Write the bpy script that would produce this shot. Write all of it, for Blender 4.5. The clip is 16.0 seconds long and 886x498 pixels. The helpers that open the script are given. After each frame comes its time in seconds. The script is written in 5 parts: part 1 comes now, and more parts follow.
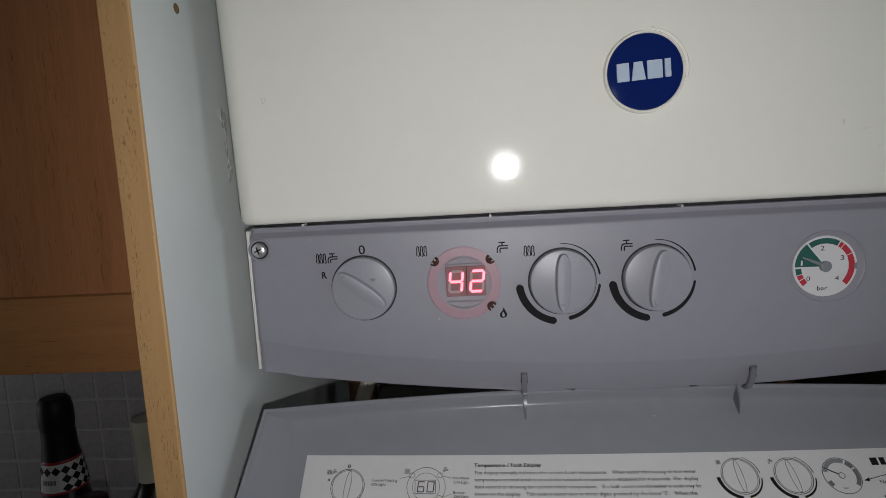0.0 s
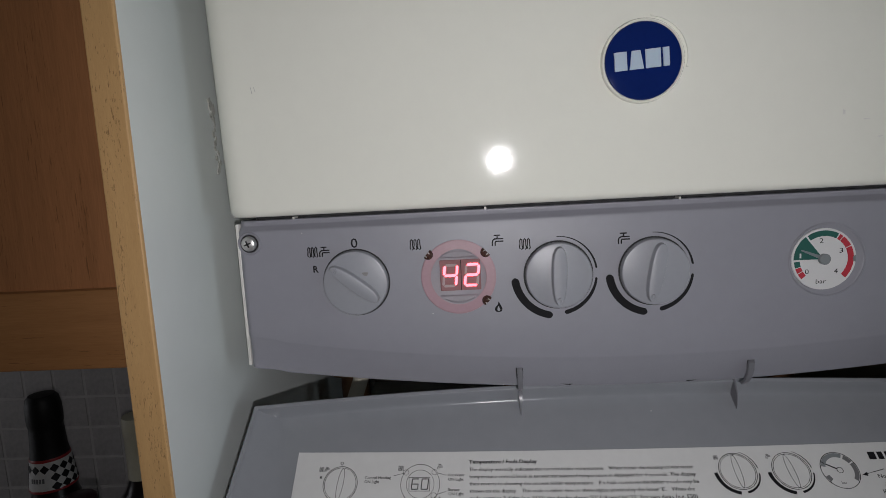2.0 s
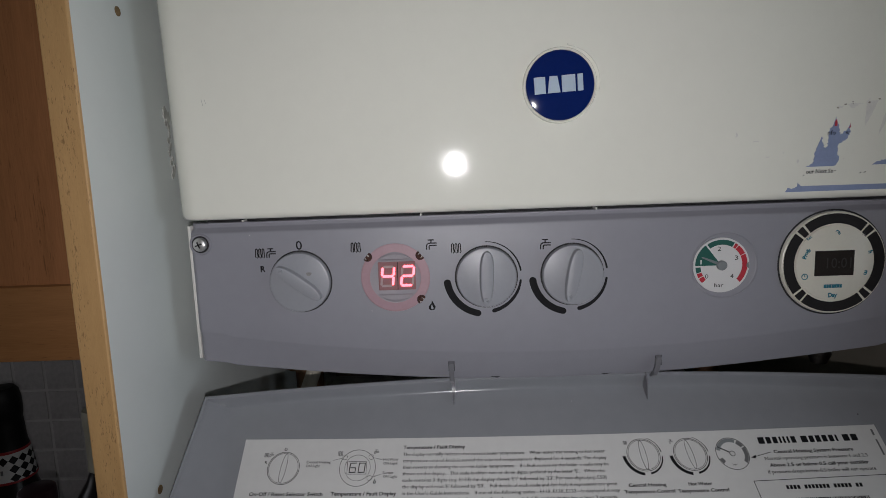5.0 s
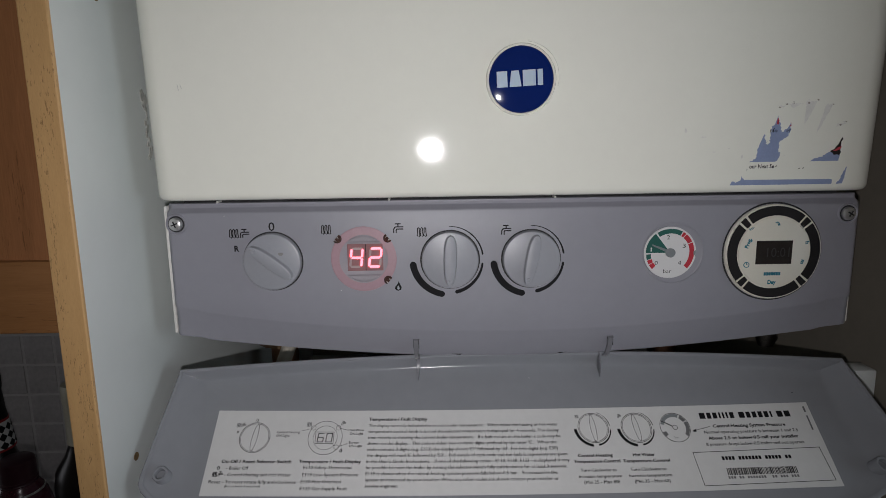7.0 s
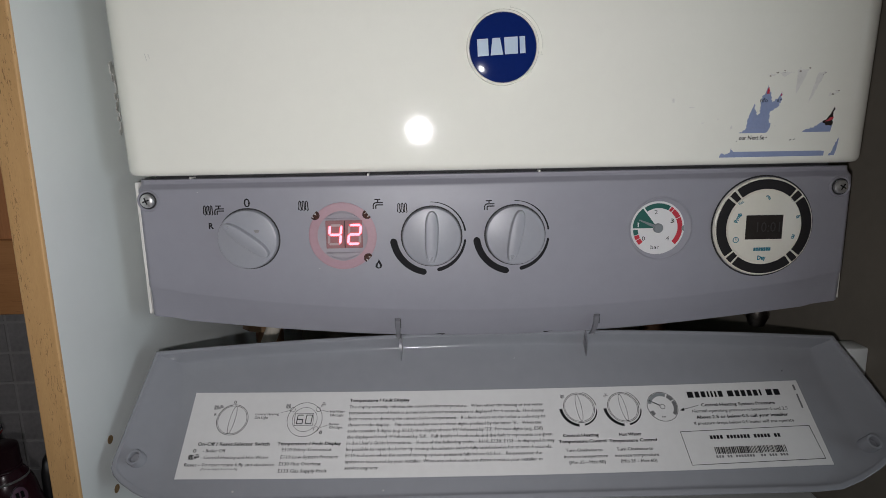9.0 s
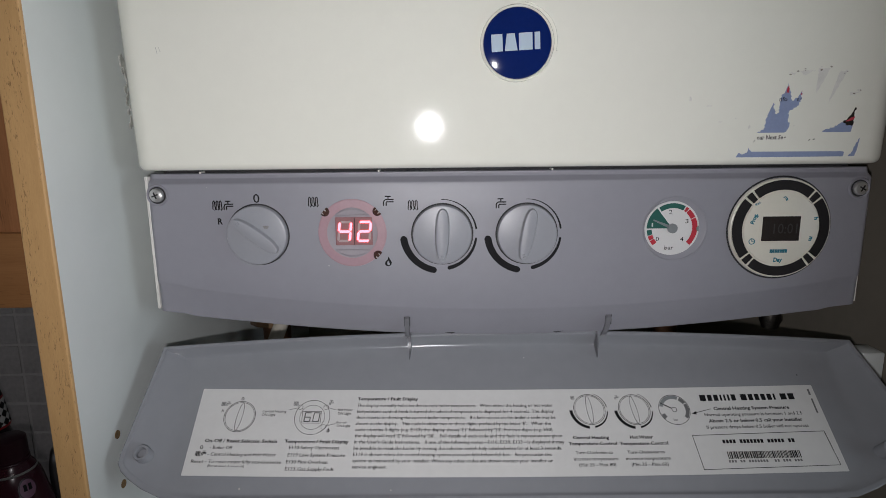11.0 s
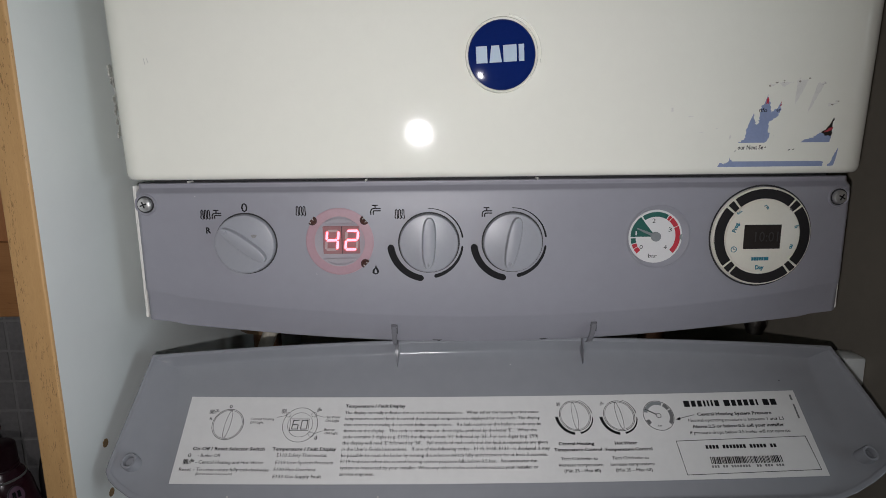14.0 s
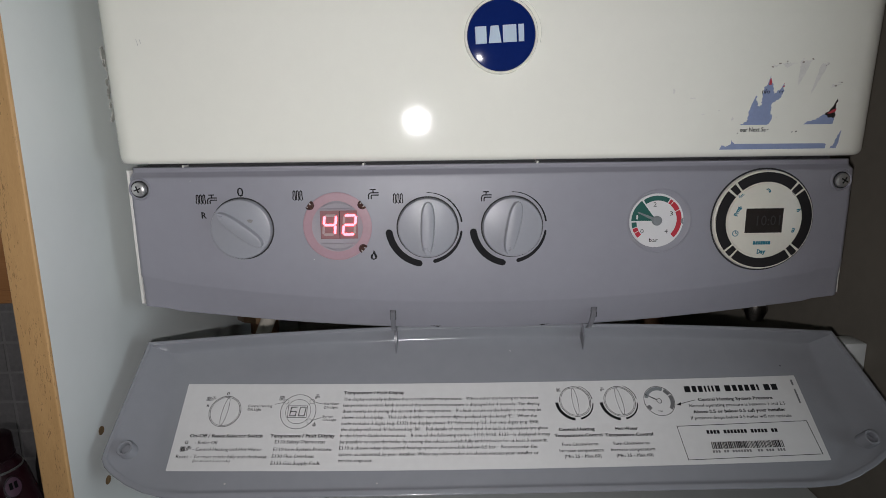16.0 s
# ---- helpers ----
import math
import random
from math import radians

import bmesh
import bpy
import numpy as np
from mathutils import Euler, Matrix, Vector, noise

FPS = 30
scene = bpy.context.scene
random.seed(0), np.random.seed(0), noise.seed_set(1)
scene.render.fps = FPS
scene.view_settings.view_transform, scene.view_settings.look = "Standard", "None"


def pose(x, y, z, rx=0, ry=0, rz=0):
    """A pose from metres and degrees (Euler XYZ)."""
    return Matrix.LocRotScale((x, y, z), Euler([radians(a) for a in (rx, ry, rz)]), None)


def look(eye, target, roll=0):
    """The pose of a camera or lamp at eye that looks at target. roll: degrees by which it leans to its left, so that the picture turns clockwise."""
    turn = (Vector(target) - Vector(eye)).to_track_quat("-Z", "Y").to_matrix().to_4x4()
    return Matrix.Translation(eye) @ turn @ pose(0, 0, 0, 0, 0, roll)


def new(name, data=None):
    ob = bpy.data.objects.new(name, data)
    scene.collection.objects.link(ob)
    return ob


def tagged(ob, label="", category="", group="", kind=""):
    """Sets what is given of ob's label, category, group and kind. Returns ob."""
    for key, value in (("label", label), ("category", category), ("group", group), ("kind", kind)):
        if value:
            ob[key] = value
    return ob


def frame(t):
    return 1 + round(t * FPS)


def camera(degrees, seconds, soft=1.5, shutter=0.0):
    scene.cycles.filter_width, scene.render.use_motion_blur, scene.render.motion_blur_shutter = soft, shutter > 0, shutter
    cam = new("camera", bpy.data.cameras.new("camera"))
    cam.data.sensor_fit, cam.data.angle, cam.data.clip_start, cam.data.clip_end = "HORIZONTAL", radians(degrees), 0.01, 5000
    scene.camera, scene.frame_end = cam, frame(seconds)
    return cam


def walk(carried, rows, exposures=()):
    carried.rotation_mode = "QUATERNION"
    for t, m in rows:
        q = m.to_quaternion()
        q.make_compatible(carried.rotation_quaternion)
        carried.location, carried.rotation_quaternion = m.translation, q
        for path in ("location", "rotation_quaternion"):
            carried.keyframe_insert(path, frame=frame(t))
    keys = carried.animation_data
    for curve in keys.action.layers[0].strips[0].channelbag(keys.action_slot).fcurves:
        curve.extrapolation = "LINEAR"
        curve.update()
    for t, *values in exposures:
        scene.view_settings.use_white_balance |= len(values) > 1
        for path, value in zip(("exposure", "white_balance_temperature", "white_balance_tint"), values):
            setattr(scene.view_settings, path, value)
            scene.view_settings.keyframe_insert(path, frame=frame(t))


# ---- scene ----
cam = camera(76.0, 16.0, soft=0.7)
PATH = [
    (0, (-0.083, -0.303, 1.437), (-0.233, 1.677, 1.203), -3.2),
    (0.5, (-0.082, -0.302, 1.438), (-0.24, 1.68, 1.222), -3.3),
    (1, (-0.084, -0.3, 1.44), (-0.245, 1.68, 1.21), -3.4),
    (1.5, (-0.086, -0.299, 1.437), (-0.236, 1.682, 1.202), -3.5),
    (2, (-0.084, -0.297, 1.435), (-0.211, 1.683, 1.184), -3.2),
    (2.5, (-0.074, -0.302, 1.436), (-0.186, 1.683, 1.216), -3.5),
    (3, (-0.07, -0.307, 1.438), (-0.194, 1.676, 1.213), -3.3),
    (3.5, (-0.073, -0.314, 1.438), (-0.177, 1.668, 1.191), -3.3),
    (4, (-0.069, -0.314, 1.437), (-0.146, 1.667, 1.178), -3.5),
    (6.3, (-0.051, -0.338, 1.448), (-0.06, 1.641, 1.164), -0.7),
    (6.5, (-0.05, -0.338, 1.448), (-0.053, 1.639, 1.146), -1.0),
    (7, (-0.047, -0.342, 1.444), (-0.037, 1.631, 1.118), -0.9),
    (7.5, (-0.042, -0.344, 1.44), (-0.031, 1.628, 1.102), -1.2),
    (8, (-0.039, -0.339, 1.438), (-0.014, 1.627, 1.073), -1.4),
    (10.5, (-0.037, -0.331, 1.43), (-0.034, 1.637, 1.073), -0.6),
    (11, (-0.04, -0.329, 1.434), (-0.042, 1.636, 1.061), -0.6),
    (11.5, (-0.04, -0.326, 1.435), (-0.039, 1.639, 1.064), -0.7),
    (12, (-0.038, -0.328, 1.437), (-0.026, 1.642, 1.093), -0.8),
    (12.5, (-0.035, -0.33, 1.442), (-0.021, 1.643, 1.116), -0.7),
    (13, (-0.034, -0.33, 1.441), (-0.022, 1.643, 1.112), -1.0),
    (13.5, (-0.035, -0.329, 1.44), (-0.012, 1.639, 1.079), -0.9),
    (14, (-0.035, -0.332, 1.438), (-0.018, 1.634, 1.075), -0.6),
    (14.5, (-0.036, -0.332, 1.437), (-0.023, 1.63, 1.051), -0.8),
    (15, (-0.036, -0.332, 1.434), (-0.011, 1.629, 1.041), -1.0),
    (15.5, (-0.036, -0.331, 1.432), (-0.008, 1.632, 1.048), -0.9),
    (16, (-0.036, -0.329, 1.432), (-0.01, 1.633, 1.046), -0.7),
]
walk(cam, [(t, look(eye, target, roll)) for t, eye, target, roll in PATH], exposures=[(0.0, -0.50), (2.0, -0.51), (4.0, -0.58), (6.5, -0.52), (8.0, -0.26), (10.5, -0.16), (16.0, -0.16)])

# ---- light ----
world = bpy.data.worlds.new("room_air")
scene.world = world
world.use_nodes = True
world.node_tree.nodes["Background"].inputs[0].default_value = (0.55, 0.65, 0.8, 1)
world.node_tree.nodes["Background"].inputs[1].default_value = 0.012


def lamp(name, kind, power, m, color=(1, 1, 1)):
    data = bpy.data.lights.new(name, kind)
    data.energy, data.color = power, color
    ob = new(name, data)
    ob.matrix_world = m
    return data


# the torch that is held beside the lens
torch = lamp("torch", "SPOT", 4.1, look((-0.056, -0.352, 1.416), (-0.056, 0.0, 1.404)), (1.0, 0.971, 0.994))
torch.spot_size, torch.spot_blend, torch.shadow_soft_size = radians(121), 1.0, 0.003
# cool daylight from the window at the right-hand side of the room
side_light = lamp("side_window_light", "AREA", 7.4, look((1.47, -0.64, 1.34), (-0.2, 0.0, 1.3)), (0.82, 0.915, 0.985))
side_light.shape, side_light.size, side_light.size_y = "RECTANGLE", 0.85, 0.66


# fill lamp added at the worktop's left end, where no window stands
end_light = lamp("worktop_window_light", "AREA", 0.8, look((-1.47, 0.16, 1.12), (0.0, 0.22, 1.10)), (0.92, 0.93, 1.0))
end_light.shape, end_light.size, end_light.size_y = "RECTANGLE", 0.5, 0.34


# ---- materials ----
def rgba(c):
    return (c[0], c[1], c[2], 1)


def shader(name, color, rough=0.5, metal=0.0, vary=0.06, scale=40.0, bump=0.0, bump_scale=600.0, stretch=(1, 1, 1), second=None, coat=0.0, spec=0.5):
    """Principled surface with variation at two scales and fine relief."""
    m = bpy.data.materials.new(name)
    m.use_nodes = True
    nt = m.node_tree
    N, L = nt.nodes, nt.links
    b = N["Principled BSDF"]
    b.inputs["Metallic"].default_value = metal
    b.inputs["Coat Weight"].default_value = coat
    b.inputs["Specular IOR Level"].default_value = spec
    co = N.new("ShaderNodeTexCoord")
    mp = N.new("ShaderNodeMapping")
    mp.inputs["Scale"].default_value = stretch
    L.new(co.outputs["Object"], mp.inputs["Vector"])
    n1 = N.new("ShaderNodeTexNoise")
    n1.inputs["Scale"].default_value, n1.inputs["Detail"].default_value = scale, 4
    n2 = N.new("ShaderNodeTexNoise")
    n2.inputs["Scale"].default_value, n2.inputs["Detail"].default_value = scale * 9, 3
    L.new(mp.outputs[0], n1.inputs["Vector"])
    L.new(mp.outputs[0], n2.inputs["Vector"])
    mix = N.new("ShaderNodeMix")
    mix.data_type = "RGBA"
    dark = second or tuple(max(0, c * (1 - 2.2 * vary)) for c in color)
    mix.inputs[6].default_value, mix.inputs[7].default_value = rgba(color), rgba(dark)
    add = N.new("ShaderNodeMath")
    add.operation = "MULTIPLY_ADD"
    add.inputs[1].default_value, add.inputs[2].default_value = 0.45, 0.0
    L.new(n2.outputs["Fac"], add.inputs[0])
    add2 = N.new("ShaderNodeMath")
    add2.operation = "MULTIPLY_ADD"
    add2.inputs[1].default_value = 0.55
    L.new(n1.outputs["Fac"], add2.inputs[0])
    L.new(add.outputs[0], add2.inputs[2])
    ramp = N.new("ShaderNodeMapRange")
    ramp.inputs["From Min"].default_value, ramp.inputs["From Max"].default_value = 0.32, 0.68
    L.new(add2.outputs[0], ramp.inputs["Value"])
    L.new(ramp.outputs[0], mix.inputs[0])
    L.new(mix.outputs[2], b.inputs["Base Color"])
    rr = N.new("ShaderNodeMapRange")
    rr.inputs["To Min"].default_value, rr.inputs["To Max"].default_value = max(0.02, rough * 0.9), min(1, rough * 1.12)
    L.new(n1.outputs["Fac"], rr.inputs["Value"])
    L.new(rr.outputs[0], b.inputs["Roughness"])
    if bump:
        n3 = N.new("ShaderNodeTexNoise")
        n3.inputs["Scale"].default_value, n3.inputs["Detail"].default_value = bump_scale, 2
        L.new(mp.outputs[0], n3.inputs["Vector"])
        bp = N.new("ShaderNodeBump")
        bp.inputs["Strength"].default_value, bp.inputs["Distance"].default_value = bump, 0.0005
        L.new(n3.outputs["Fac"], bp.inputs["Height"])
        L.new(bp.outputs[0], b.inputs["Normal"])
    return m


def wood(name, color, second, pore, rough, stretch, pores=0.62):
    """Veneer with long grain and dark open pores."""
    m = shader(name, color, rough, second=second, scale=22, stretch=stretch, bump=0.15, bump_scale=160)
    nt = m.node_tree
    N, L = nt.nodes, nt.links
    b = N["Principled BSDF"]
    old = b.inputs["Base Color"].links[0].from_socket
    co = N.new("ShaderNodeTexCoord")
    mp = N.new("ShaderNodeMapping")
    mp.inputs["Scale"].default_value = stretch
    L.new(co.outputs["Object"], mp.inputs["Vector"])
    n = N.new("ShaderNodeTexNoise")
    n.inputs["Scale"].default_value, n.inputs["Detail"].default_value, n.inputs["Roughness"].default_value = 150, 3, 0.7
    L.new(mp.outputs[0], n.inputs["Vector"])
    big = N.new("ShaderNodeTexNoise")
    big.inputs["Scale"].default_value = 14
    L.new(mp.outputs[0], big.inputs["Vector"])
    mul = N.new("ShaderNodeMath")
    mul.operation = "MULTIPLY_ADD"
    mul.inputs[1].default_value, mul.inputs[2].default_value = 0.35, -0.17
    L.new(big.outputs["Fac"], mul.inputs[0])
    tot = N.new("ShaderNodeMath")
    L.new(n.outputs["Fac"], tot.inputs[0])
    L.new(mul.outputs[0], tot.inputs[1])
    mr = N.new("ShaderNodeMapRange")
    mr.inputs["From Min"].default_value, mr.inputs["From Max"].default_value = pores, pores + 0.05
    mr.inputs["To Max"].default_value = 0.85
    L.new(tot.outputs[0], mr.inputs["Value"])
    mix = N.new("ShaderNodeMix")
    mix.data_type = "RGBA"
    mix.inputs[7].default_value = rgba(pore)
    L.new(mr.outputs[0], mix.inputs[0])
    L.new(old, mix.inputs[6])
    L.new(mix.outputs[2], b.inputs["Base Color"])
    return m


def glow(name, color, strength):
    m = bpy.data.materials.new(name)
    m.use_nodes = True
    b = m.node_tree.nodes["Principled BSDF"]
    b.inputs["Base Color"].default_value = rgba(color)
    b.inputs["Emission Color"].default_value = rgba(color)
    b.inputs["Emission Strength"].default_value = strength
    return m


ENAMEL = shader("white_enamel", (0.84, 0.84, 0.758), 0.066, vary=0.012, scale=14, bump=0.05, bump_scale=260)
TRAY = shader("white_sheet_metal", (0.78, 0.77, 0.73), 0.35, vary=0.03, scale=30)
GREY = shader("grey_moulded_plastic", (0.283, 0.283, 0.320), 0.42, vary=0.03, scale=16, bump=0.12, bump_scale=2600)
FLAP = shader("grey_smooth_plastic", (0.270, 0.281, 0.306), 0.17, vary=0.035, scale=12, bump=0.05, bump_scale=900)
KNOB = shader("light_grey_knob_plastic", (0.31, 0.32, 0.35), 0.36, vary=0.025, scale=40, bump=0.06, bump_scale=2400)
CLEAR = shader("smoky_translucent_plastic", (0.17, 0.172, 0.19), 0.3, vary=0.05, scale=120)
INK = shader("black_print", (0.010, 0.010, 0.012), 0.7, vary=0.1, scale=200, spec=0.2)
GREYINK = shader("grey_print", (0.16, 0.16, 0.165), 0.6, vary=0.1, scale=200)
TEALINK = shader("teal_print", (0.01, 0.17, 0.24), 0.55, vary=0.08, scale=200)
BLACK = shader("black_rubber_pad", (0.014, 0.012, 0.013), 0.5, spec=0.3, vary=0.1, scale=120)
# near-black that paints the shade of gaps and slots, also one display line
GAP = shader("gap_shade_and_line", (0.03, 0.03, 0.032), 0.8, vary=0.2, scale=60)
PAPER = shader("white_label_film", (0.665, 0.668, 0.662), 0.42, vary=0.03, scale=25, bump=0.04, bump_scale=300)
BLUE = shader("navy_badge_enamel", (0.006, 0.019, 0.125), 0.07, vary=0.05, scale=60, coat=0.0, spec=0.4)
PALE = shader("pale_blue_badge_print", (0.47, 0.57, 0.68), 0.3, vary=0.03, scale=100)
CHROME = shader("chrome", (0.75, 0.75, 0.74), 0.32, metal=0.85, vary=0.06, scale=300)
GLINT = shader("painted_lens_glint", (0.55, 0.50, 0.48), 0.2, vary=0.3, scale=500)
PINK = shader("pink_glowing_ring", (0.330, 0.248, 0.282), 0.4, vary=0.05, scale=60)
RECESS = shader("display_recess_plastic", (0.31, 0.29, 0.32), 0.55, vary=0.04, scale=60)
WINDOW_RED = shader("smoked_display_window", (0.26, 0.19, 0.19), 0.12, vary=0.1, scale=100)
# ring and window get a faint red glow of their own, imitating digits' light
for glowing, power in ((PINK, 0.052), (WINDOW_RED, 0.07)):
    glowing.node_tree.nodes["Principled BSDF"].inputs["Emission Color"].default_value = (1.0, 0.02, 0.10, 1)
    glowing.node_tree.nodes["Principled BSDF"].inputs["Emission Strength"].default_value = power
SEG_OFF = shader("unlit_segment", (0.40, 0.32, 0.32), 0.5, vary=0.05, scale=200)
SEG_ON = glow("lit_red_segment", (1.0, 0.13, 0.17), 5.0)
LED = shader("brown_led_lens", (0.12, 0.06, 0.05), 0.12, vary=0.4, scale=700, coat=0.5)
CREAM = shader("cream_dial_plastic", (0.74, 0.72, 0.63), 0.3, vary=0.025, scale=60)
DIAL = shader("white_dial_face", (0.68, 0.68, 0.68), 0.5, vary=0.02, scale=120)
GREEN = shader("green_dial_print", (0.012, 0.105, 0.085), 0.5, vary=0.05, scale=120)
RED = shader("red_dial_print", (0.50, 0.025, 0.045), 0.5, vary=0.05, scale=120)
NEEDLE = shader("grey_needle", (0.22, 0.24, 0.25), 0.4, vary=0.05, scale=120)
LCD = shader("dark_lcd", (0.035, 0.030, 0.028), 0.12, vary=0.1, scale=120)
LCDINK = shader("lcd_digit", (0.016, 0.014, 0.014), 0.3, vary=0.05, scale=120)
STICKER = shader("blue_sticker_film", (0.255, 0.315, 0.50), 0.45, vary=0.07, scale=90)
RESIDUE = shader("dried_adhesive", (0.76, 0.75, 0.70), 0.55, vary=0.08, scale=300, bump=0.25, bump_scale=900)
MELAMINE = shader("white_melamine", (0.686, 0.722, 0.712), 0.38, vary=0.018, scale=9, bump=0.06, bump_scale=500)
EDGE = wood("oak_edge_veneer", (0.60, 0.370, 0.165), (0.525, 0.315, 0.132), (0.24, 0.135, 0.05), 0.45, (9, 9, 1.6), 0.635)
DOORPANEL = wood("reddish_cherry_veneer", (0.43, 0.192, 0.082), (0.30, 0.130, 0.054), (0.18, 0.076, 0.03), 0.42, (6, 6, 0.4), 0.64)
RAIL = wood("pale_oak_rail", (0.36, 0.172, 0.066), (0.265, 0.120, 0.044), (0.15, 0.066, 0.025), 0.42, (0.4, 6, 6), 0.67)
TILE = shader("grey_glazed_tile", (0.46, 0.435, 0.435), 0.35, vary=0.14, scale=22)
GROUT = shader("pale_grout", (0.52, 0.50, 0.49), 0.8, vary=0.08, scale=80)
PLASTER = shader("cream_painted_plaster", (0.52, 0.48, 0.41), 0.8, vary=0.05, scale=8, bump=0.2, bump_scale=120)
BEIGE = shader("shade_darkened_beige", (0.20, 0.18, 0.148), 0.7, vary=0.06, scale=12, bump=0.1, bump_scale=300)
WORKTOP = shader("dark_stone_worktop", (0.10, 0.095, 0.09), 0.3, vary=0.3, scale=60)
FLOORM = shader("brown_floor", (0.20, 0.14, 0.09), 0.4, vary=0.2, scale=6)
FOIL = shader("black_bottle_foil", (0.006, 0.0055, 0.0065), 0.5, spec=0.3, vary=0.2, scale=150, bump=0.4, bump_scale=300)
DARKGLASS = shader("dark_bottle_glass", (0.012, 0.008, 0.008), 0.3, vary=0.1, scale=30, spec=0.35)
REDFOIL = shader("red_trim_foil", (0.32, 0.02, 0.025), 0.35, vary=0.1, scale=200)
WHITELAB = shader("white_bottle_label", (0.66, 0.65, 0.64), 0.5, vary=0.06, scale=200)
CREAMFOIL = shader("cream_bottle_capsule", (0.56, 0.53, 0.41), 0.45, vary=0.06, scale=90)
PURPLE = shader("plum_bottle", (0.050, 0.004, 0.015), 0.22, vary=0.12, scale=40, coat=0.5)
PLUMCAP = shader("dark_plum_cap", (0.035, 0.007, 0.015), 0.35, vary=0.1, scale=90)
PINKLAB = shader("mauve_oval_label", (0.24, 0.12, 0.19), 0.45, vary=0.08, scale=200)
COPPER = shader("copper_pipe", (0.34, 0.19, 0.12), 0.45, metal=1.0, vary=0.15, scale=60)
BRASS = shader("brass_valve", (0.26, 0.17, 0.10), 0.45, metal=1.0, vary=0.12, scale=80)
DARKSHEET = shader("dark_galvanised_sheet", (0.20, 0.195, 0.19), 0.5, metal=0.6, vary=0.1, scale=30)
DARKCHROME = shader("dark_chrome", (0.12, 0.11, 0.10), 0.38, metal=1.0, vary=0.3, scale=200)
CHIP = shader("raw_chipboard", (0.26, 0.17, 0.08), 0.9, vary=0.3, scale=400)
SCUFF = shader("light_grey_scuff", (0.45, 0.44, 0.42), 0.6, vary=0.1, scale=300)
GRIME_AND_SHADE = shader("grime_and_hole_shade", (0.44, 0.40, 0.34), 0.5, vary=0.4, scale=800)
SMUDGE = shader("faint_brown_smudge", (0.29, 0.282, 0.280), 0.5, vary=0.2, scale=900)
SILICONE = shader("old_clear_sealant", (0.66, 0.66, 0.62), 0.3, vary=0.25, scale=200, bump=0.5, bump_scale=400)
PANE = shader("window_glass", (0.55, 0.62, 0.70), 0.08, vary=0.03, scale=5)

# ---- building helpers ----
PANEL_Y, CASE_Y = 0.018, 0.006
ON_PANEL = Matrix(((1, 0, 0, 0), (0, 0, -1, PANEL_Y), (0, 1, 0, 0), (0, 0, 0, 1)))
LEAN = 0.049  # the cover is tilted forward so its highlight fits the camera's view
CASE_FOOT = 0.0075
ON_CASE = Matrix(((1, 0, 0, 0), (0, -LEAN, -1, CASE_FOOT + 1.42 * LEAN), (0, 1, -LEAN, 0), (0, 0, 0, 1)))
ON_FLAP = Matrix(((1, 0, 0, 0), (0, 0.747, -0.664, 0.035), (0, 0.664, 0.747, 1.296), (0, 0, 0, 1)))


def root(name, place, label, category, group="", kind=""):
    ob = new(name)
    ob.empty_display_size = 0.02
    ob.matrix_basis = Matrix.Translation(place)
    return tagged(ob, label, category, group, kind)


def hang(ob, parent):
    if parent is not None:
        ob.parent = parent
        ob.matrix_parent_inverse = parent.matrix_basis.inverted() if parent.data is None else Matrix()
    return ob


def part(name, bm, material, parent=None, label="", smooth=None):
    """Links a bmesh as one mesh object under a thing or a part."""
    me = bpy.data.meshes.new(name)
    bmesh.ops.recalc_face_normals(bm, faces=bm.faces)
    bm.to_mesh(me)
    bm.free()
    for m in material if isinstance(material, (list, tuple)) else [material]:
        me.materials.append(m)
    if smooth:
        me.shade_smooth()
        me.set_sharp_from_angle(angle=radians(smooth))
    ob = hang(new(name, me), parent)
    if label:
        tagged(ob, label)
    return ob


def block(lo, hi, bevel=0.0, seg=2, bm=None):
    bm = bm or bmesh.new()
    m = Matrix.LocRotScale([(a + b) / 2 for a, b in zip(lo, hi)], None, [b - a for a, b in zip(lo, hi)])
    made = bmesh.ops.create_cube(bm, size=1, matrix=m)
    if bevel:
        edges = {e for v in made["verts"] for e in v.link_edges}
        bmesh.ops.bevel(bm, geom=list(edges), offset=bevel, segments=seg, profile=0.5, affect="EDGES")
    return bm


def slab(points, z0, z1, m=None, bm=None):
    """A flat outline in local x, y given thickness from z0 to z1."""
    bm = bm or bmesh.new()
    n = len(points)
    a = [bm.verts.new((p[0], p[1], z0)) for p in points]
    b = [bm.verts.new((p[0], p[1], z1)) for p in points]
    bm.faces.new(b)
    bm.faces.new(a[::-1])
    for i in range(n):
        bm.faces.new((a[i], a[(i + 1) % n], b[(i + 1) % n], b[i]))
    if m is not None:
        bmesh.ops.transform(bm, matrix=m, verts=a + b)
    return bm


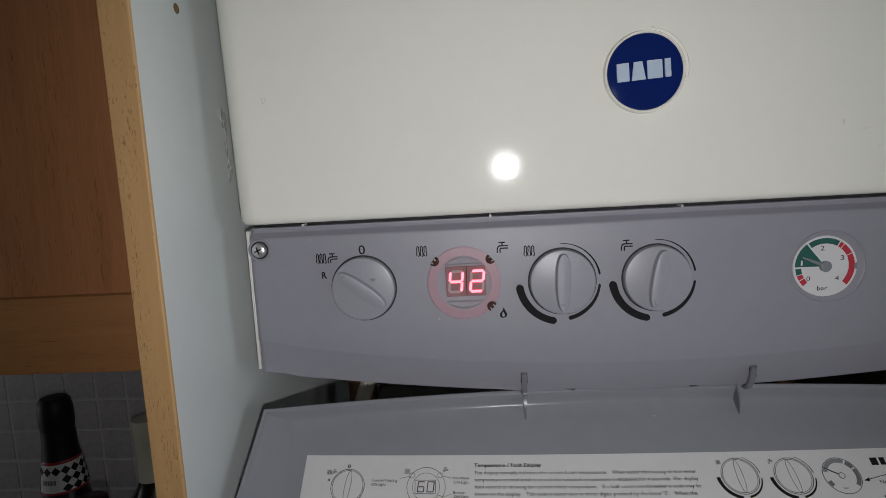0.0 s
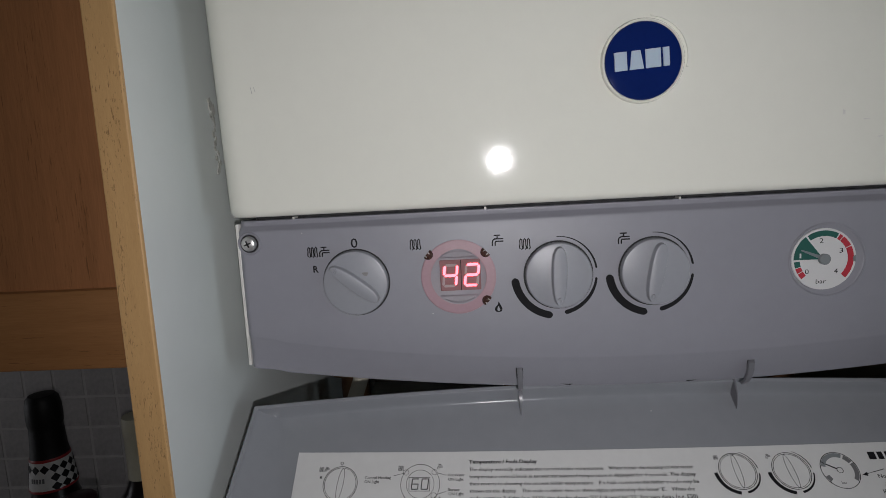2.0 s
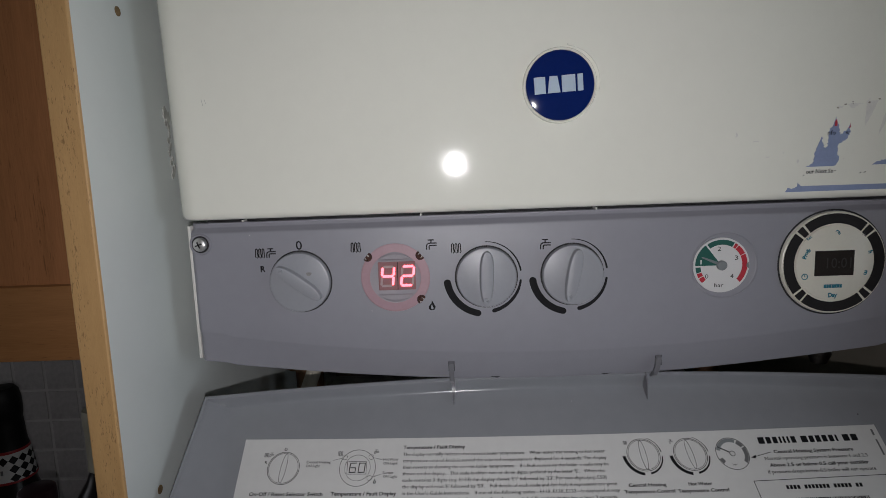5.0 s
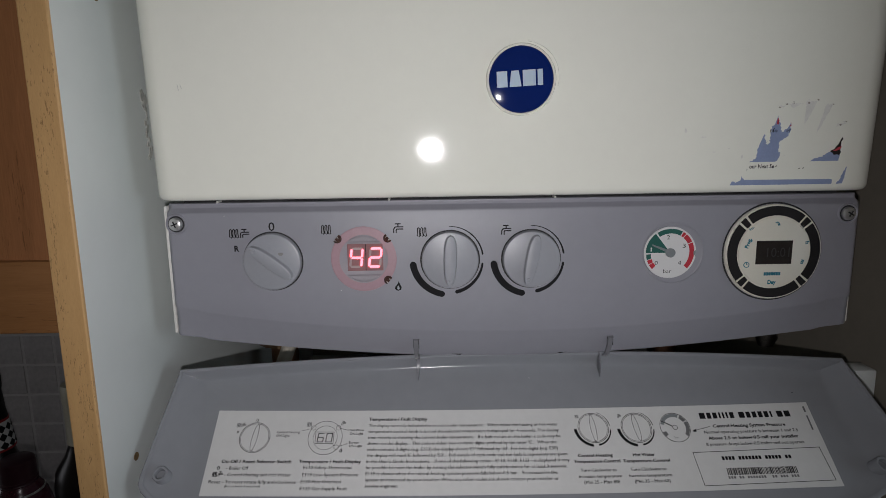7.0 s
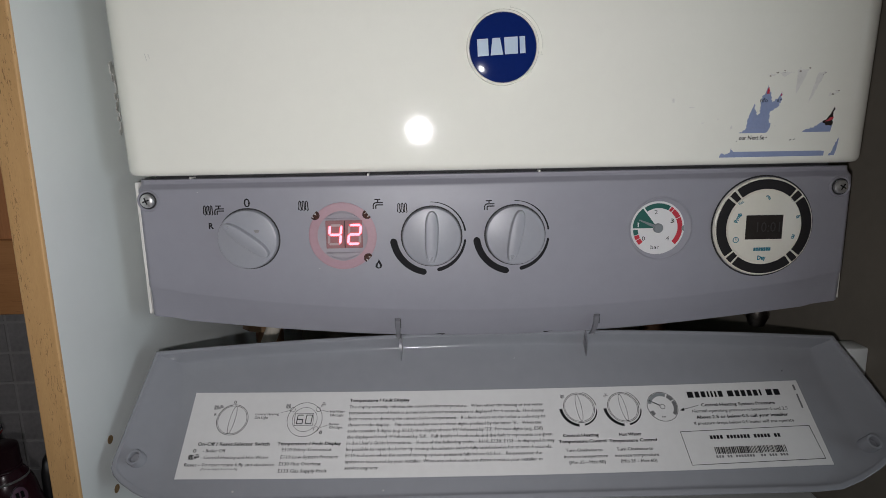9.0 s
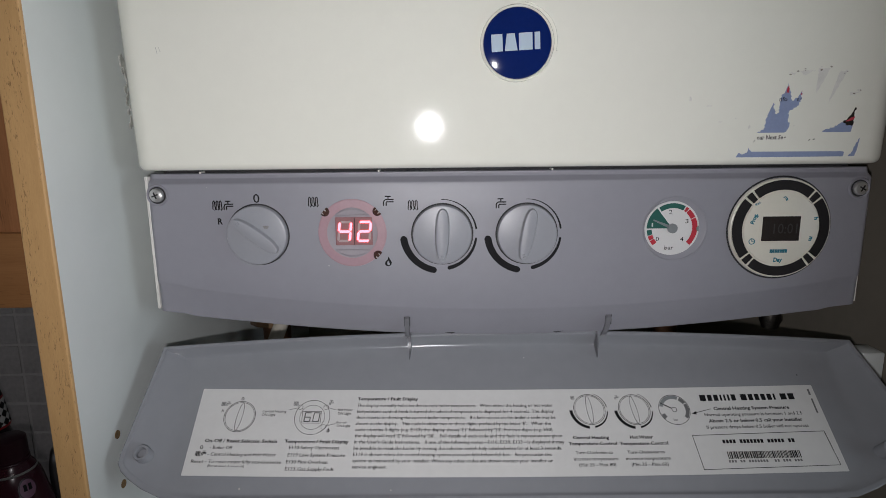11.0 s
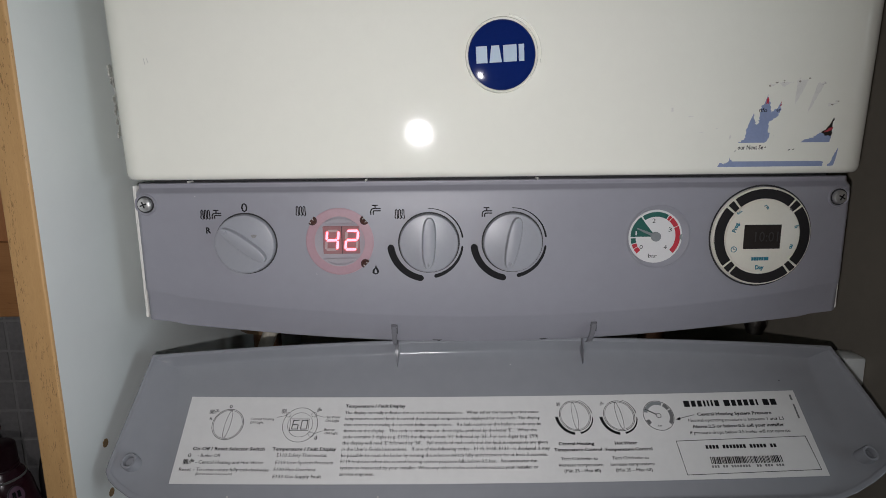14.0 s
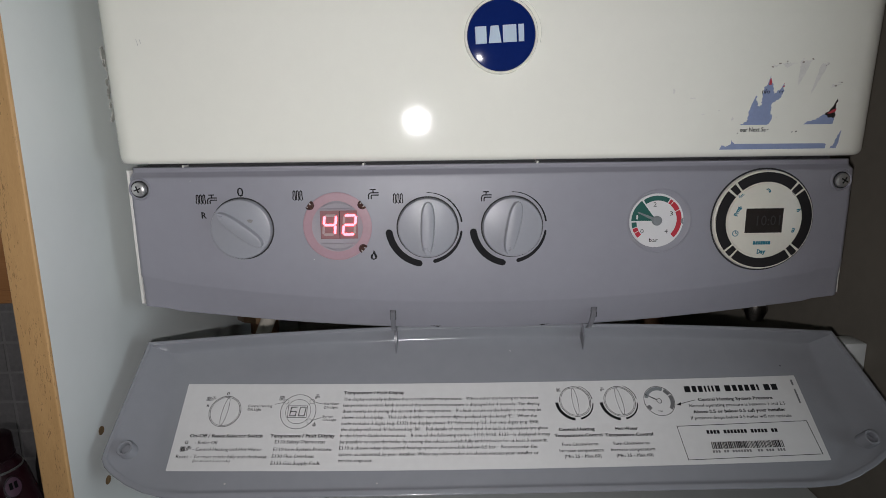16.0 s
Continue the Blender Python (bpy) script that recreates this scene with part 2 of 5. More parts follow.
def arc(cx, cy, r0, r1, a0, a1, z0, z1, m, taper=1.0, n=24, bm=None, rounded=False):
    """A band from angle a0 to a1 (degrees); taper scales its width at the end."""
    outer, inner = [], []
    for i in range(n + 1):
        f = (1 - math.cos(math.pi * i / n)) / 2 if rounded else i / n
        a = radians(a0 + (a1 - a0) * f)
        w = (r1 - r0) * (1 + (taper - 1) * f)
        if rounded:
            d = min(f, 1 - f) * abs(radians(a1 - a0)) * r0
            h = w / 2
            cut = h - math.sqrt(max(0, h * h - max(0, h - d) ** 2)) if d < h else 0
        else:
            cut = 0
        cut = min(cut, w * 0.47)
        outer.append((cx + (r0 + w - cut) * math.cos(a), cy + (r0 + w - cut) * math.sin(a)))
        inner.append((cx + (r0 + cut) * math.cos(a), cy + (r0 + cut) * math.sin(a)))
    bm = bm or bmesh.new()
    vs = []
    for z in (z0, z1):
        vs.append(([bm.verts.new((*p, z)) for p in outer], [bm.verts.new((*p, z)) for p in inner]))
    (o0, i0), (o1, i1) = vs
    for k in range(n):
        bm.faces.new((o1[k], o1[k + 1], i1[k + 1], i1[k]))
        bm.faces.new((o0[k], o0[k + 1], o1[k + 1], o1[k]))
        bm.faces.new((i0[k], i0[k + 1], i1[k + 1], i1[k]))
    for k in (0, n):
        bm.faces.new((o0[k], o1[k], i1[k], i0[k]))
    bmesh.ops.transform(bm, matrix=m, verts=o0 + o1 + i0 + i1)
    return bm


def turned(profile, m=None, n=48, bm=None):
    """A turned body: profile of (radius, height) along local z."""
    bm = bm or bmesh.new()
    rings = []
    for r, z in profile:
        if r < 1e-6:
            rings.append([bm.verts.new((0, 0, z))])
        else:
            rings.append([bm.verts.new((r * math.cos(2 * math.pi * i / n), r * math.sin(2 * math.pi * i / n), z)) for i in range(n)])
    for a, b in zip(rings, rings[1:]):
        for i in range(n):
            j = (i + 1) % n
            q = [a[i % len(a)], a[j % len(a)], b[j % len(b)], b[i % len(b)]]
            q = list(dict.fromkeys(q))
            if len(q) > 2:
                bm.faces.new(q)
    if m is not None:
        bmesh.ops.transform(bm, matrix=m, verts=[v for r in rings for v in r])
    return bm


def stroke(points, w, z0, z1, m, bm=None):
    """A printed line of width w through local points, mitred at its corners into one ribbon."""
    bm = bm or bmesh.new()
    pts = [Vector((p[0], p[1], 0)) for p in points]
    closed = len(pts) > 3 and (pts[0] - pts[-1]).length < 1e-7
    if closed:
        pts.pop()
    n = len(pts)
    rows = []
    for k, p in enumerate(pts):
        a = (p - pts[k - 1]).normalized() if closed or k else None
        b = (pts[(k + 1) % n] - p).normalized() if closed or k < n - 1 else None
        d = ((a or b) + (b or a)).normalized()
        side = Vector((-d.y, d.x, 0)) * w / 2 / max(0.5, d.dot(b or a))
        end = d * w * 0.4 * ((a is None) * -1 + (b is None))
        rows.append([bm.verts.new(m @ (p + end + side * q + Vector((0, 0, z)))) for q, z in ((-1, z0), (1, z0), (1, z1), (-1, z1))])
    for a, b in zip(rows, rows[1:] + rows[:1] if closed else rows[1:]):
        for i in range(4):
            bm.faces.new((a[i], a[(i + 1) % 4], b[(i + 1) % 4], b[i]))
    if not closed:
        bm.faces.new(rows[0])
        bm.faces.new(rows[-1])
    return bm


def tube(points, r, n=16, bm=None):
    bm = bm or bmesh.new()
    rings = []
    for k, p in enumerate(points):
        a = Vector(points[max(0, k - 1)])
        b = Vector(points[min(len(points) - 1, k + 1)])
        q = (b - a).to_track_quat("Z", "Y")
        rings.append([bm.verts.new(Vector(p) + q @ Vector((r * math.cos(2 * math.pi * i / n), r * math.sin(2 * math.pi * i / n), 0))) for i in range(n)])
    for a, b in zip(rings, rings[1:]):
        for i in range(n):
            bm.faces.new((a[i], a[(i + 1) % n], b[(i + 1) % n], b[i]))
    bm.faces.new(rings[0])
    bm.faces.new(rings[-1])
    return bm


def words(name, body, x0, x1, y, size, m, parent, material, lift=0.0004, bold=0.0, turn=0.0, heavy=0.0):
    """Printed words in the built-in font, fitted between x0 and x1 on the base line y (local); turn: degrees."""
    cu = bpy.data.curves.new(name, "FONT")
    cu.body, cu.size, cu.resolution_u, cu.offset, cu.fill_mode = body, size, 2, bold * size, "FRONT"
    ob = bpy.data.objects.new(name, cu)
    scene.collection.objects.link(ob)
    bpy.context.view_layer.update()
    me = bpy.data.meshes.new_from_object(ob.evaluated_get(bpy.context.evaluated_depsgraph_get()))
    bpy.data.objects.remove(ob)
    bpy.data.curves.remove(cu)
    xs = [v.co.x for v in me.vertices]
    lo, hi = min(xs), max(xs)
    k = (x1 - x0) / (hi - lo)
    local = Matrix.Translation((x0, y, lift)) @ Matrix.Rotation(radians(turn), 4, "Z") @ Matrix.Diagonal((k, 1, 1, 1)) @ Matrix.Translation((-lo, 0, 0))
    me.transform(local)
    if heavy:
        # a second strike beside the first thickens the strokes
        bm = bmesh.new()
        bm.from_mesh(me)
        twin = bmesh.ops.duplicate(bm, geom=bm.verts[:] + bm.edges[:] + bm.faces[:])["geom"]
        bmesh.ops.translate(bm, vec=(heavy, 0, 0.00003), verts=[e for e in twin if isinstance(e, bmesh.types.BMVert)])
        bm.to_mesh(me)
        bm.free()
    me.transform(m)
    me.materials.clear()
    me.materials.append(material)
    me.name = name
    return hang(new(name, me), parent)


def bars(name, spans, y0, y1, m, parent, material, lift=0.0004):
    """Plain bars in place of writing: spans of (x0, x1)."""
    for a, b in spans:
        part(name, slab([(a, y0), (b, y0), (b, y1), (a, y1)], 0.0, lift, m), material, parent)


# ---- the setting ----
WALL_Y = 0.480


def setting(name, bm, material, label, category="wall", smooth=None):
    return tagged(part(name, bm, material, None, label, smooth), "", category, "", "structure")


wall_back = setting("wall_back", block((-1.5, WALL_Y, -0.04), (1.5, WALL_Y + 0.1, 2.4)), [PLASTER, GROUT], "cream painted plaster wall behind the boiler")
setting("wall_front", block((-1.5, -2.6, -0.04), (1.5, -2.5, 2.4)), PLASTER, "plain painted wall behind the viewer")
setting("wall_left", block((-1.6, -2.6, -0.04), (-1.5, 0.58, 2.4)), PLASTER, "plain painted side wall")
for name, y0, y1, z0, z1 in (("wall_right", -2.6, -1.10, -0.04, 2.4), ("wall_right_end", -0.18, 0.58, -0.04, 2.4), ("wall_right_sill", -1.10, -0.18, -0.04, 0.98), ("wall_right_head", -1.10, -0.18, 1.70, 2.4)):
    setting(name, block((1.5, y0, z0), (1.6, y1, z1)), PLASTER, "plain painted side wall round the window")
setting("window_1", block((1.55, -1.10, 0.98), (1.56, -0.18, 1.70)), PANE, "side window with cool daylight", "window")
setting("floor", block((-1.6, -2.6, -0.14), (1.6, 0.58, -0.04)), FLOORM, "brown kitchen floor", "floor")
setting("ceiling", block((-1.6, -2.6, 2.4), (1.6, 0.58, 2.5)), PLASTER, "plain painted ceiling", "ceiling")
worktop = setting("worktop", block((-1.5, -0.14, 0.822), (-0.258, WALL_Y, 0.860), 0.006), WORKTOP, "dark stone-look kitchen worktop against the tiled wall", "worktop", 40)

# tiled splashback between worktop and wall cupboard
splash = setting("wall_tiling", block((-1.3, WALL_Y - 0.006, 0.86), (-0.2565, WALL_Y - 0.0001, 1.3350)), GROUT, "pale grout bed of the grey tiled splashback", "tiling")
PITCH = 0.0468


# ---- cupboard round the boiler ----
def cupboard():
    c = root("boiler_cupboard", (0, 0.15, 1.12), "white melamine boiler cupboard with an oak-veneered front edge, open", "cupboard")
    side = part("side_panel", block((-0.2558, -0.040, 1.10), (-0.2412, WALL_Y - 0.002, 2.1), 0.0006, 1), MELAMINE, c, "white melamine side panel with scuffs")
    part("edging", block((-0.2562, -0.0425, 1.10), (-0.2408, -0.0398, 2.1), 0.0007, 2), EDGE, side, "oak-veneered front edge with dark open pores")
    # this panel's shadow is put into its colour, far darker than the left one
    other = part("side_panel", block((0.2625, -0.040, 1.10), (0.2770, WALL_Y - 0.002, 2.1), 0.0006, 1), BEIGE, c, "beige side panel, its colour darkened for shadow")
    part("edging", block((0.2620, -0.0425, 1.10), (0.2774, -0.0398, 2.1), 0.0007, 2), EDGE, other, "oak-veneered front edge")
    part("bottom_panel", block((-0.2411, -0.030, 1.135), (0.2624, WALL_Y - 0.002, 1.150), 0.0006, 1), MELAMINE, c, "white melamine bottom panel")
    # drilled shelf holes, with raw chipboard showing
    for y, z in ((-0.0085, 1.2595), (-0.0085, 1.2262), (0.0015, 1.5365), (0.27, 1.2595)):
        m = Matrix(((0, 0, 1, -0.2412), (1, 0, 0, y), (0, 1, 0, z), (0, 0, 0, 1)))
        bm = turned([(0.0027, 0.0001), (0.0026, 0.0004), (0.0021, 0.0004), (0.0019, 0.0002), (0.0, 0.0002)], m, 16)
        part("shelf_hole", bm, CHIP, side, "small drilled hole showing raw chipboard")
    return c, side


cup, cup_side = cupboard()

# short white batten in the corner, beside the flap
tagged(part("batten", block((0.2470, 0.0390, 1.2440), (0.2622, 0.056, 1.2885), 0.0012, 2), MELAMINE, None, "", 40), "white melamine batten fixed to the cupboard side", "batten")


# ---- wall cupboard next door ----
def wall_unit():
    c = root("wall_cupboard", (-0.65, 0.18, 1.333), "wooden wall cupboard with a framed cherry-veneered door, shut", "cupboard")
    part("carcass", block((-1.05, 0.0365, 1.336), (-0.2570, WALL_Y - 0.007, 2.1), 0.001, 1), MELAMINE, c, "white melamine carcass")
    door = part("door_panel", block((-0.99, 0.022, 1.36), (-0.2575, 0.032, 2.06)), DOORPANEL, c, "recessed reddish cherry-veneered door panel")
    part("bottom_rail", block((-1.05, 0.0160, 1.3330), (-0.2573, 0.0360, 1.3812), 0.0018, 2), RAIL, door, "paler oak bottom rail", 40)
    part("top_rail", block((-1.05, 0.0160, 2.05), (-0.2573, 0.0360, 2.1), 0.0018, 2), RAIL, door, "paler oak top rail", 40)
    part("stile", block((-1.05, 0.0160, 1.3814), (-0.985, 0.0360, 2.0498), 0.0018, 2), RAIL, door, "paler oak door stile", 40)
    return c


wall_unit()


# ---- the boiler ----
boiler = root("boiler", (0, 0.20, 1.30), "white wall-hung boiler with a grey control panel, its flap hanging open", "boiler")


def rounded_case():
    """Enamelled cover: rounded front corners and a rolled bottom edge."""
    bm = bmesh.new()
    half, r, back = 0.2248, 0.016, 0.345

    def outline(inset):
        pts = [(-half + inset * 0.35, back)]
        rr = r - inset * 0.4
        for i in range(9):
            a = math.pi / 2 * i / 8
            pts.append((-half + inset * 0.35 + rr * (1 - math.cos(a)), CASE_Y + inset + rr * (1 - math.sin(a))))
        pts += [(sx * (half - inset * 0.35 - rr - off), CASE_Y + inset) for sx, off in ((-1, 0.0008), (-1, 0.002), (1, 0.002), (1, 0.0008))]
        for i in range(9):
            a = math.pi / 2 * (1 - i / 8)
            pts.append((half - inset * 0.35 - rr * (1 - math.cos(a)), CASE_Y + inset + rr * (1 - math.sin(a))))
        pts.append((half - inset * 0.35, back))
        return pts
    levels = [(2.0, 0.0), (1.7, 0.0), (1.45, 0.0), (1.4241, 0.0), (1.4235, 0.0)] + [(1.4185 + 0.0045 * (1 - math.sin(math.pi / 2 * k / 6)), 0.0045 * (1 - math.cos(math.pi / 2 * k / 6))) for k in range(7)] + [(1.4185, 0.010), (1.424, 0.0105)]
    rings = [[bm.verts.new((x, y if y > 0.3 else y + CASE_FOOT - CASE_Y - LEAN * (z - 1.42), z)) for x, y in outline(i)] for z, i in levels]
    for a, b in zip(rings, rings[1:]):
        for i in range(len(a) - 1):
            bm.faces.new((a[i], a[i + 1], b[i + 1], b[i]))
    bm.faces.new(rings[0])
    return part("case", bm, ENAMEL, boiler, "glossy white enamelled steel cover with light scuffs", 35)


case = rounded_case()
# dark chassis behind the panel, and the white tray whose edge shows at both ends
part("chassis", block((-0.205, 0.060, 1.345), (0.205, 0.4795, 1.4230)), DARKSHEET, boiler, "dark sheet-metal underside")
for sx in (-1, 1):
    lo, hi = (-0.2242, -0.2222) if sx < 0 else (0.2238, 0.2250)
    part("tray_side", block((lo, 0.0225 if sx < 0 else 0.0235, 1.3300), (hi, 0.300, 1.4145 if sx < 0 else 1.4085), 0.0006, 2), TRAY, boiler, "thin white sheet-metal tray edge", 40)
# solid dark strip standing in for the shade under the cover
part("gap_strip", block((-0.214, 0.0300, 1.4125), (0.214, 0.060, 1.4188)), GAP, boiler, "dark strip painting the shade in the gap under the cover")
for x in (-0.1895, -0.0795, 0.0275):
    part("spacer_nib", block((x - 0.0006, 0.0225, 1.4150), (x + 0.0006, 0.0296, 1.4172), 0.0002, 1), TRAY, boiler, "tiny white spacer nib")


def bottom_edge(x):
    return 1.3102 + 0.0190 * (abs(x) / 0.22) ** 2 - (0.0010 if abs(x) < 0.202 else 0.0)


def control_panel():
    """Moulded panel: top lip, flat face, lower chin that bends back along a bow, rounded ends."""
    bm = bmesh.new()
    half = 0.2220
    n = 88
    rows = []
    for i in range(n + 1):
        x = -half + 2 * half * (i - 4) / (n - 8) if 4 < i < n - 4 else math.copysign(half - 0.0040 * (0.0, 0.15, 0.4, 0.8, 1.0)[min(i, n - i)], i - n / 2)
        e = half - abs(x)
        zb = bottom_edge(x)
        bend = zb + 0.0185
        chin = 0.0078 * (1 - 0.92 * (abs(x) / half) ** 5)
        side = 0.0
        if e < 0.0034:
            side = 0.75 * (0.0034 - e) + max(0.0, 0.0012 - e) * 1.2
        prof = [(1.4162, 0.0275), (1.4162, 0.0232), (1.4158, 0.0224), (1.4134, 0.0221), (1.4127, 0.0217), (1.4106, 0.0188), (1.4099, 0.0182), (1.4090, PANEL_Y), (1.395, PANEL_Y), (1.375, PANEL_Y), (1.355, PANEL_Y), (bend + 0.0020, PANEL_Y), (bend + 0.0007, 0.0184), (bend - 0.0008, 0.0192), (zb + 0.0010, 0.0192 + chin * 0.8), (zb + 0.0002, 0.0192 + chin * 0.9), (zb, 0.0192 + chin), (zb + 0.0008, 0.0260 + chin)]
        rows.append([bm.verts.new((x + (0.0016 * x / half if x > 0 else 0), y + side, z)) for k, (z, y) in enumerate(prof)])
    for a, b in zip(rows, rows[1:]):
        for k in range(len(a) - 1):
            bm.faces.new((a[k], b[k], b[k + 1], a[k + 1]))
    for r in (rows[0], rows[-1]):
        back = [bm.verts.new((v.co.x, max(v.co.y, 0.034), v.co.z)) for v in r]
        for k in range(len(r) - 1):
            bm.faces.new((r[k], r[k + 1], back[k + 1], back[k]))
    bmesh.ops.remove_doubles(bm, verts=bm.verts, dist=1e-6)
    return part("control_panel", bm, GREY, boiler, "grey moulded plastic control panel with a bowed lower edge", 32)


panel = control_panel()
L0, L1 = 0.0, 0.00025


def radiator_icon(x, y, s, m, parent, material=INK, w=0.13):
    bm = bmesh.new()
    for k in range(3):
        cx = x + (k - 1) * s * 0.36
        pts = [(cx - s * 0.10, y - s * 0.42), (cx - s * 0.15, y - s * 0.30), (cx - s * 0.10, y), (cx - s * 0.10, y + s * 0.40), (cx, y + s * 0.5), (cx + s * 0.10, y + s * 0.40), (cx + s * 0.10, y - s * 0.05), (cx + s * 0.15, y - s * 0.40), (cx + s * 0.05, y - s * 0.5)]
        stroke(pts, s * w * 0.75, L0, L1, m, bm)
    return part("radiator_symbol", bm, material, parent)


def tap_icon(x, y, s, m, parent, material=INK, w=0.125):
    bm = bmesh.new()
    stroke([(x - s * 0.30, y + s * 0.5), (x + s * 0.25, y + s * 0.5)], s * w, L0, L1, m, bm)
    stroke([(x, y + s * 0.5), (x, y + s * 0.15)], s * w, L0, L1, m, bm)
    stroke([(x + s * 0.55, y + s * 0.15), (x - s * 0.25, y + s * 0.15), (x - s * 0.42, y + s * 0.05), (x - s * 0.5, y - s * 0.15), (x - s * 0.5, y - s * 0.5)], s * w, L0, L1, m, bm)
    stroke([(x + s * 0.55, y - s * 0.10), (x - s * 0.15, y - s * 0.10), (x - s * 0.22, y - s * 0.2), (x - s * 0.22, y - s * 0.5)], s * w, L0, L1, m, bm)
    return part("tap_symbol", bm, material, parent)


def flame_icon(x, y, s, m, parent):
    out = [(0.0, -0.5), (0.26, -0.42), (0.36, -0.15), (0.22, 0.12), (0.02, 0.5), (-0.06, 0.2), (-0.30, -0.05), (-0.34, -0.3), (-0.2, -0.46)]
    bm = slab([(x + a * s, y + b * s) for a, b in out], L0, L1, m)
    flame = part("flame_symbol", bm, INK, parent)
    inner = [(0.02, -0.40), (0.15, -0.30), (0.10, -0.10), (-0.02, 0.10), (-0.10, -0.12), (-0.12, -0.30)]
    part("flame_symbol", slab([(x + a * s, y + b * s) for a, b in inner], L0, L1 * 1.6, m), GREY if parent is panel else PAPER, parent)
    return flame


# panel print
words("off_mark", "0", -0.1562, -0.1523, 1.3982, 0.0078, ON_PANEL, panel, INK, bold=0.008)
words("reset_mark", "R", -0.1789, -0.1758, 1.3852, 0.0052, ON_PANEL, panel, INK, bold=0.035)
radiator_icon(-0.1786, 1.3967, 0.0056, ON_PANEL, panel)
tap_icon(-0.1719, 1.3967, 0.0052, ON_PANEL, panel)
radiator_icon(-0.1197, 1.3983, 0.0058, ON_PANEL, panel)
tap_icon(-0.0737, 1.3985, 0.0056, ON_PANEL, panel)
radiator_icon(-0.0586, 1.3957, 0.0058, ON_PANEL, panel)
tap_icon(-0.0046, 1.3963, 0.0056, ON_PANEL, panel)
flame_icon(-0.0746, 1.3607, 0.0062, ON_PANEL, panel)


def control_knob(name, x, z, mark, label, scale_marks):
    """Round knob with a raised grip; mark: where its dot points, in degrees."""
    k = turned([(0.0184, 0.0), (0.0183, 0.0034), (0.0179, 0.0042), (0.0168, 0.0045), (0.0, 0.0047)], ON_PANEL @ Matrix.Translation((x, z, 0)), 64)
    knob = part(name, k, KNOB, boiler, label, 30)
    # flat dark ring on the panel, painted for the shaded gap
    part("knob_gap", turned([(0.0193, 0.00012), (0.0184, 0.00018)], ON_PANEL @ Matrix.Translation((x, z, 0)), 64), GAP, knob, "dark ring painting the gap's shade round the knob")
    local = ON_PANEL @ Matrix.Translation((x, z, 0.0045)) @ Matrix.Rotation(radians(mark), 4, "Z")
    bm = bmesh.new()
    rings = []
    n = 40
    for h, grow in ((0.0, 1.0), (0.0008, 0.97), (0.0028, 0.88), (0.0034, 0.82), (0.0036, 0.72)):
        ring = []
        for i in range(n):
            a = 2 * math.pi * i / n
            cx, sy = math.cos(a), math.sin(a)
            px = 0.0164 * math.copysign(abs(cx) ** 0.75, cx) * (0.90 + 0.10 * grow)
            py = 0.0044 * math.copysign(abs(sy) ** 0.9, sy) * grow * (1.0 - 0.10 * cx)
            ring.append(bm.verts.new((px, py, h)))
        rings.append(ring)
    for a, b in zip(rings, rings[1:]):
        for i in range(n):
            bm.faces.new((a[i], a[(i + 1) % n], b[(i + 1) % n], b[i]))
    bm.faces.new(rings[-1])
    bmesh.ops.transform(bm, matrix=local, verts=bm.verts)
    part("grip", bm, KNOB, knob, "raised tapering grip", 32)
    part("pointer_dot", turned([(0.0014, 0.0034), (0.0012, 0.0041), (0.0009, 0.0041), (0.0007, 0.0037), (0.0, 0.0037)], local @ Matrix.Translation((0.0130, 0, 0)), 20), KNOB, knob, "small ring-shaped pointer mark", 30)
    if scale_marks:
        cx, cz = x - 0.0004, z + 0.0002
        for r0, r1, a0, a1, tp in ((0.0215, 0.0260, 183, 262, 0.88), (0.0209, 0.0234, 279, 353, 0.5), (0.0211, 0.0222, 7, 90, 0.3)):
            part("scale_mark", arc(cx, cz, r0, r1, a0, a1, L0, L1, ON_PANEL, tp, 28, None, True), INK, knob, "black printed scale arc")
    return knob


selector = control_knob("selector_knob", -0.1545, 1.3784, 142, "grey round selector knob turned to reset side", False)
pts = [(0.0016 * math.cos(a) * (1 + 0.25 * math.sin(3 * a)), 0.0013 * math.sin(a) * (1 + 0.2 * math.cos(2 * a))) for a in [2 * math.pi * i / 20 for i in range(20)]]
part("smudge", slab(pts, 0.0, 0.00006, ON_PANEL @ Matrix.Translation((-0.1545 + 0.0062, 1.3784 + 0.0052, 0.0046))), SMUDGE, selector, "faint brown smudge")
control_knob("temperature_knob", -0.0407, 1.3776, 268, "grey round heating temperature knob", True)
control_knob("temperature_knob", 0.0115, 1.3774, 259, "grey round hot-water temperature knob", True)


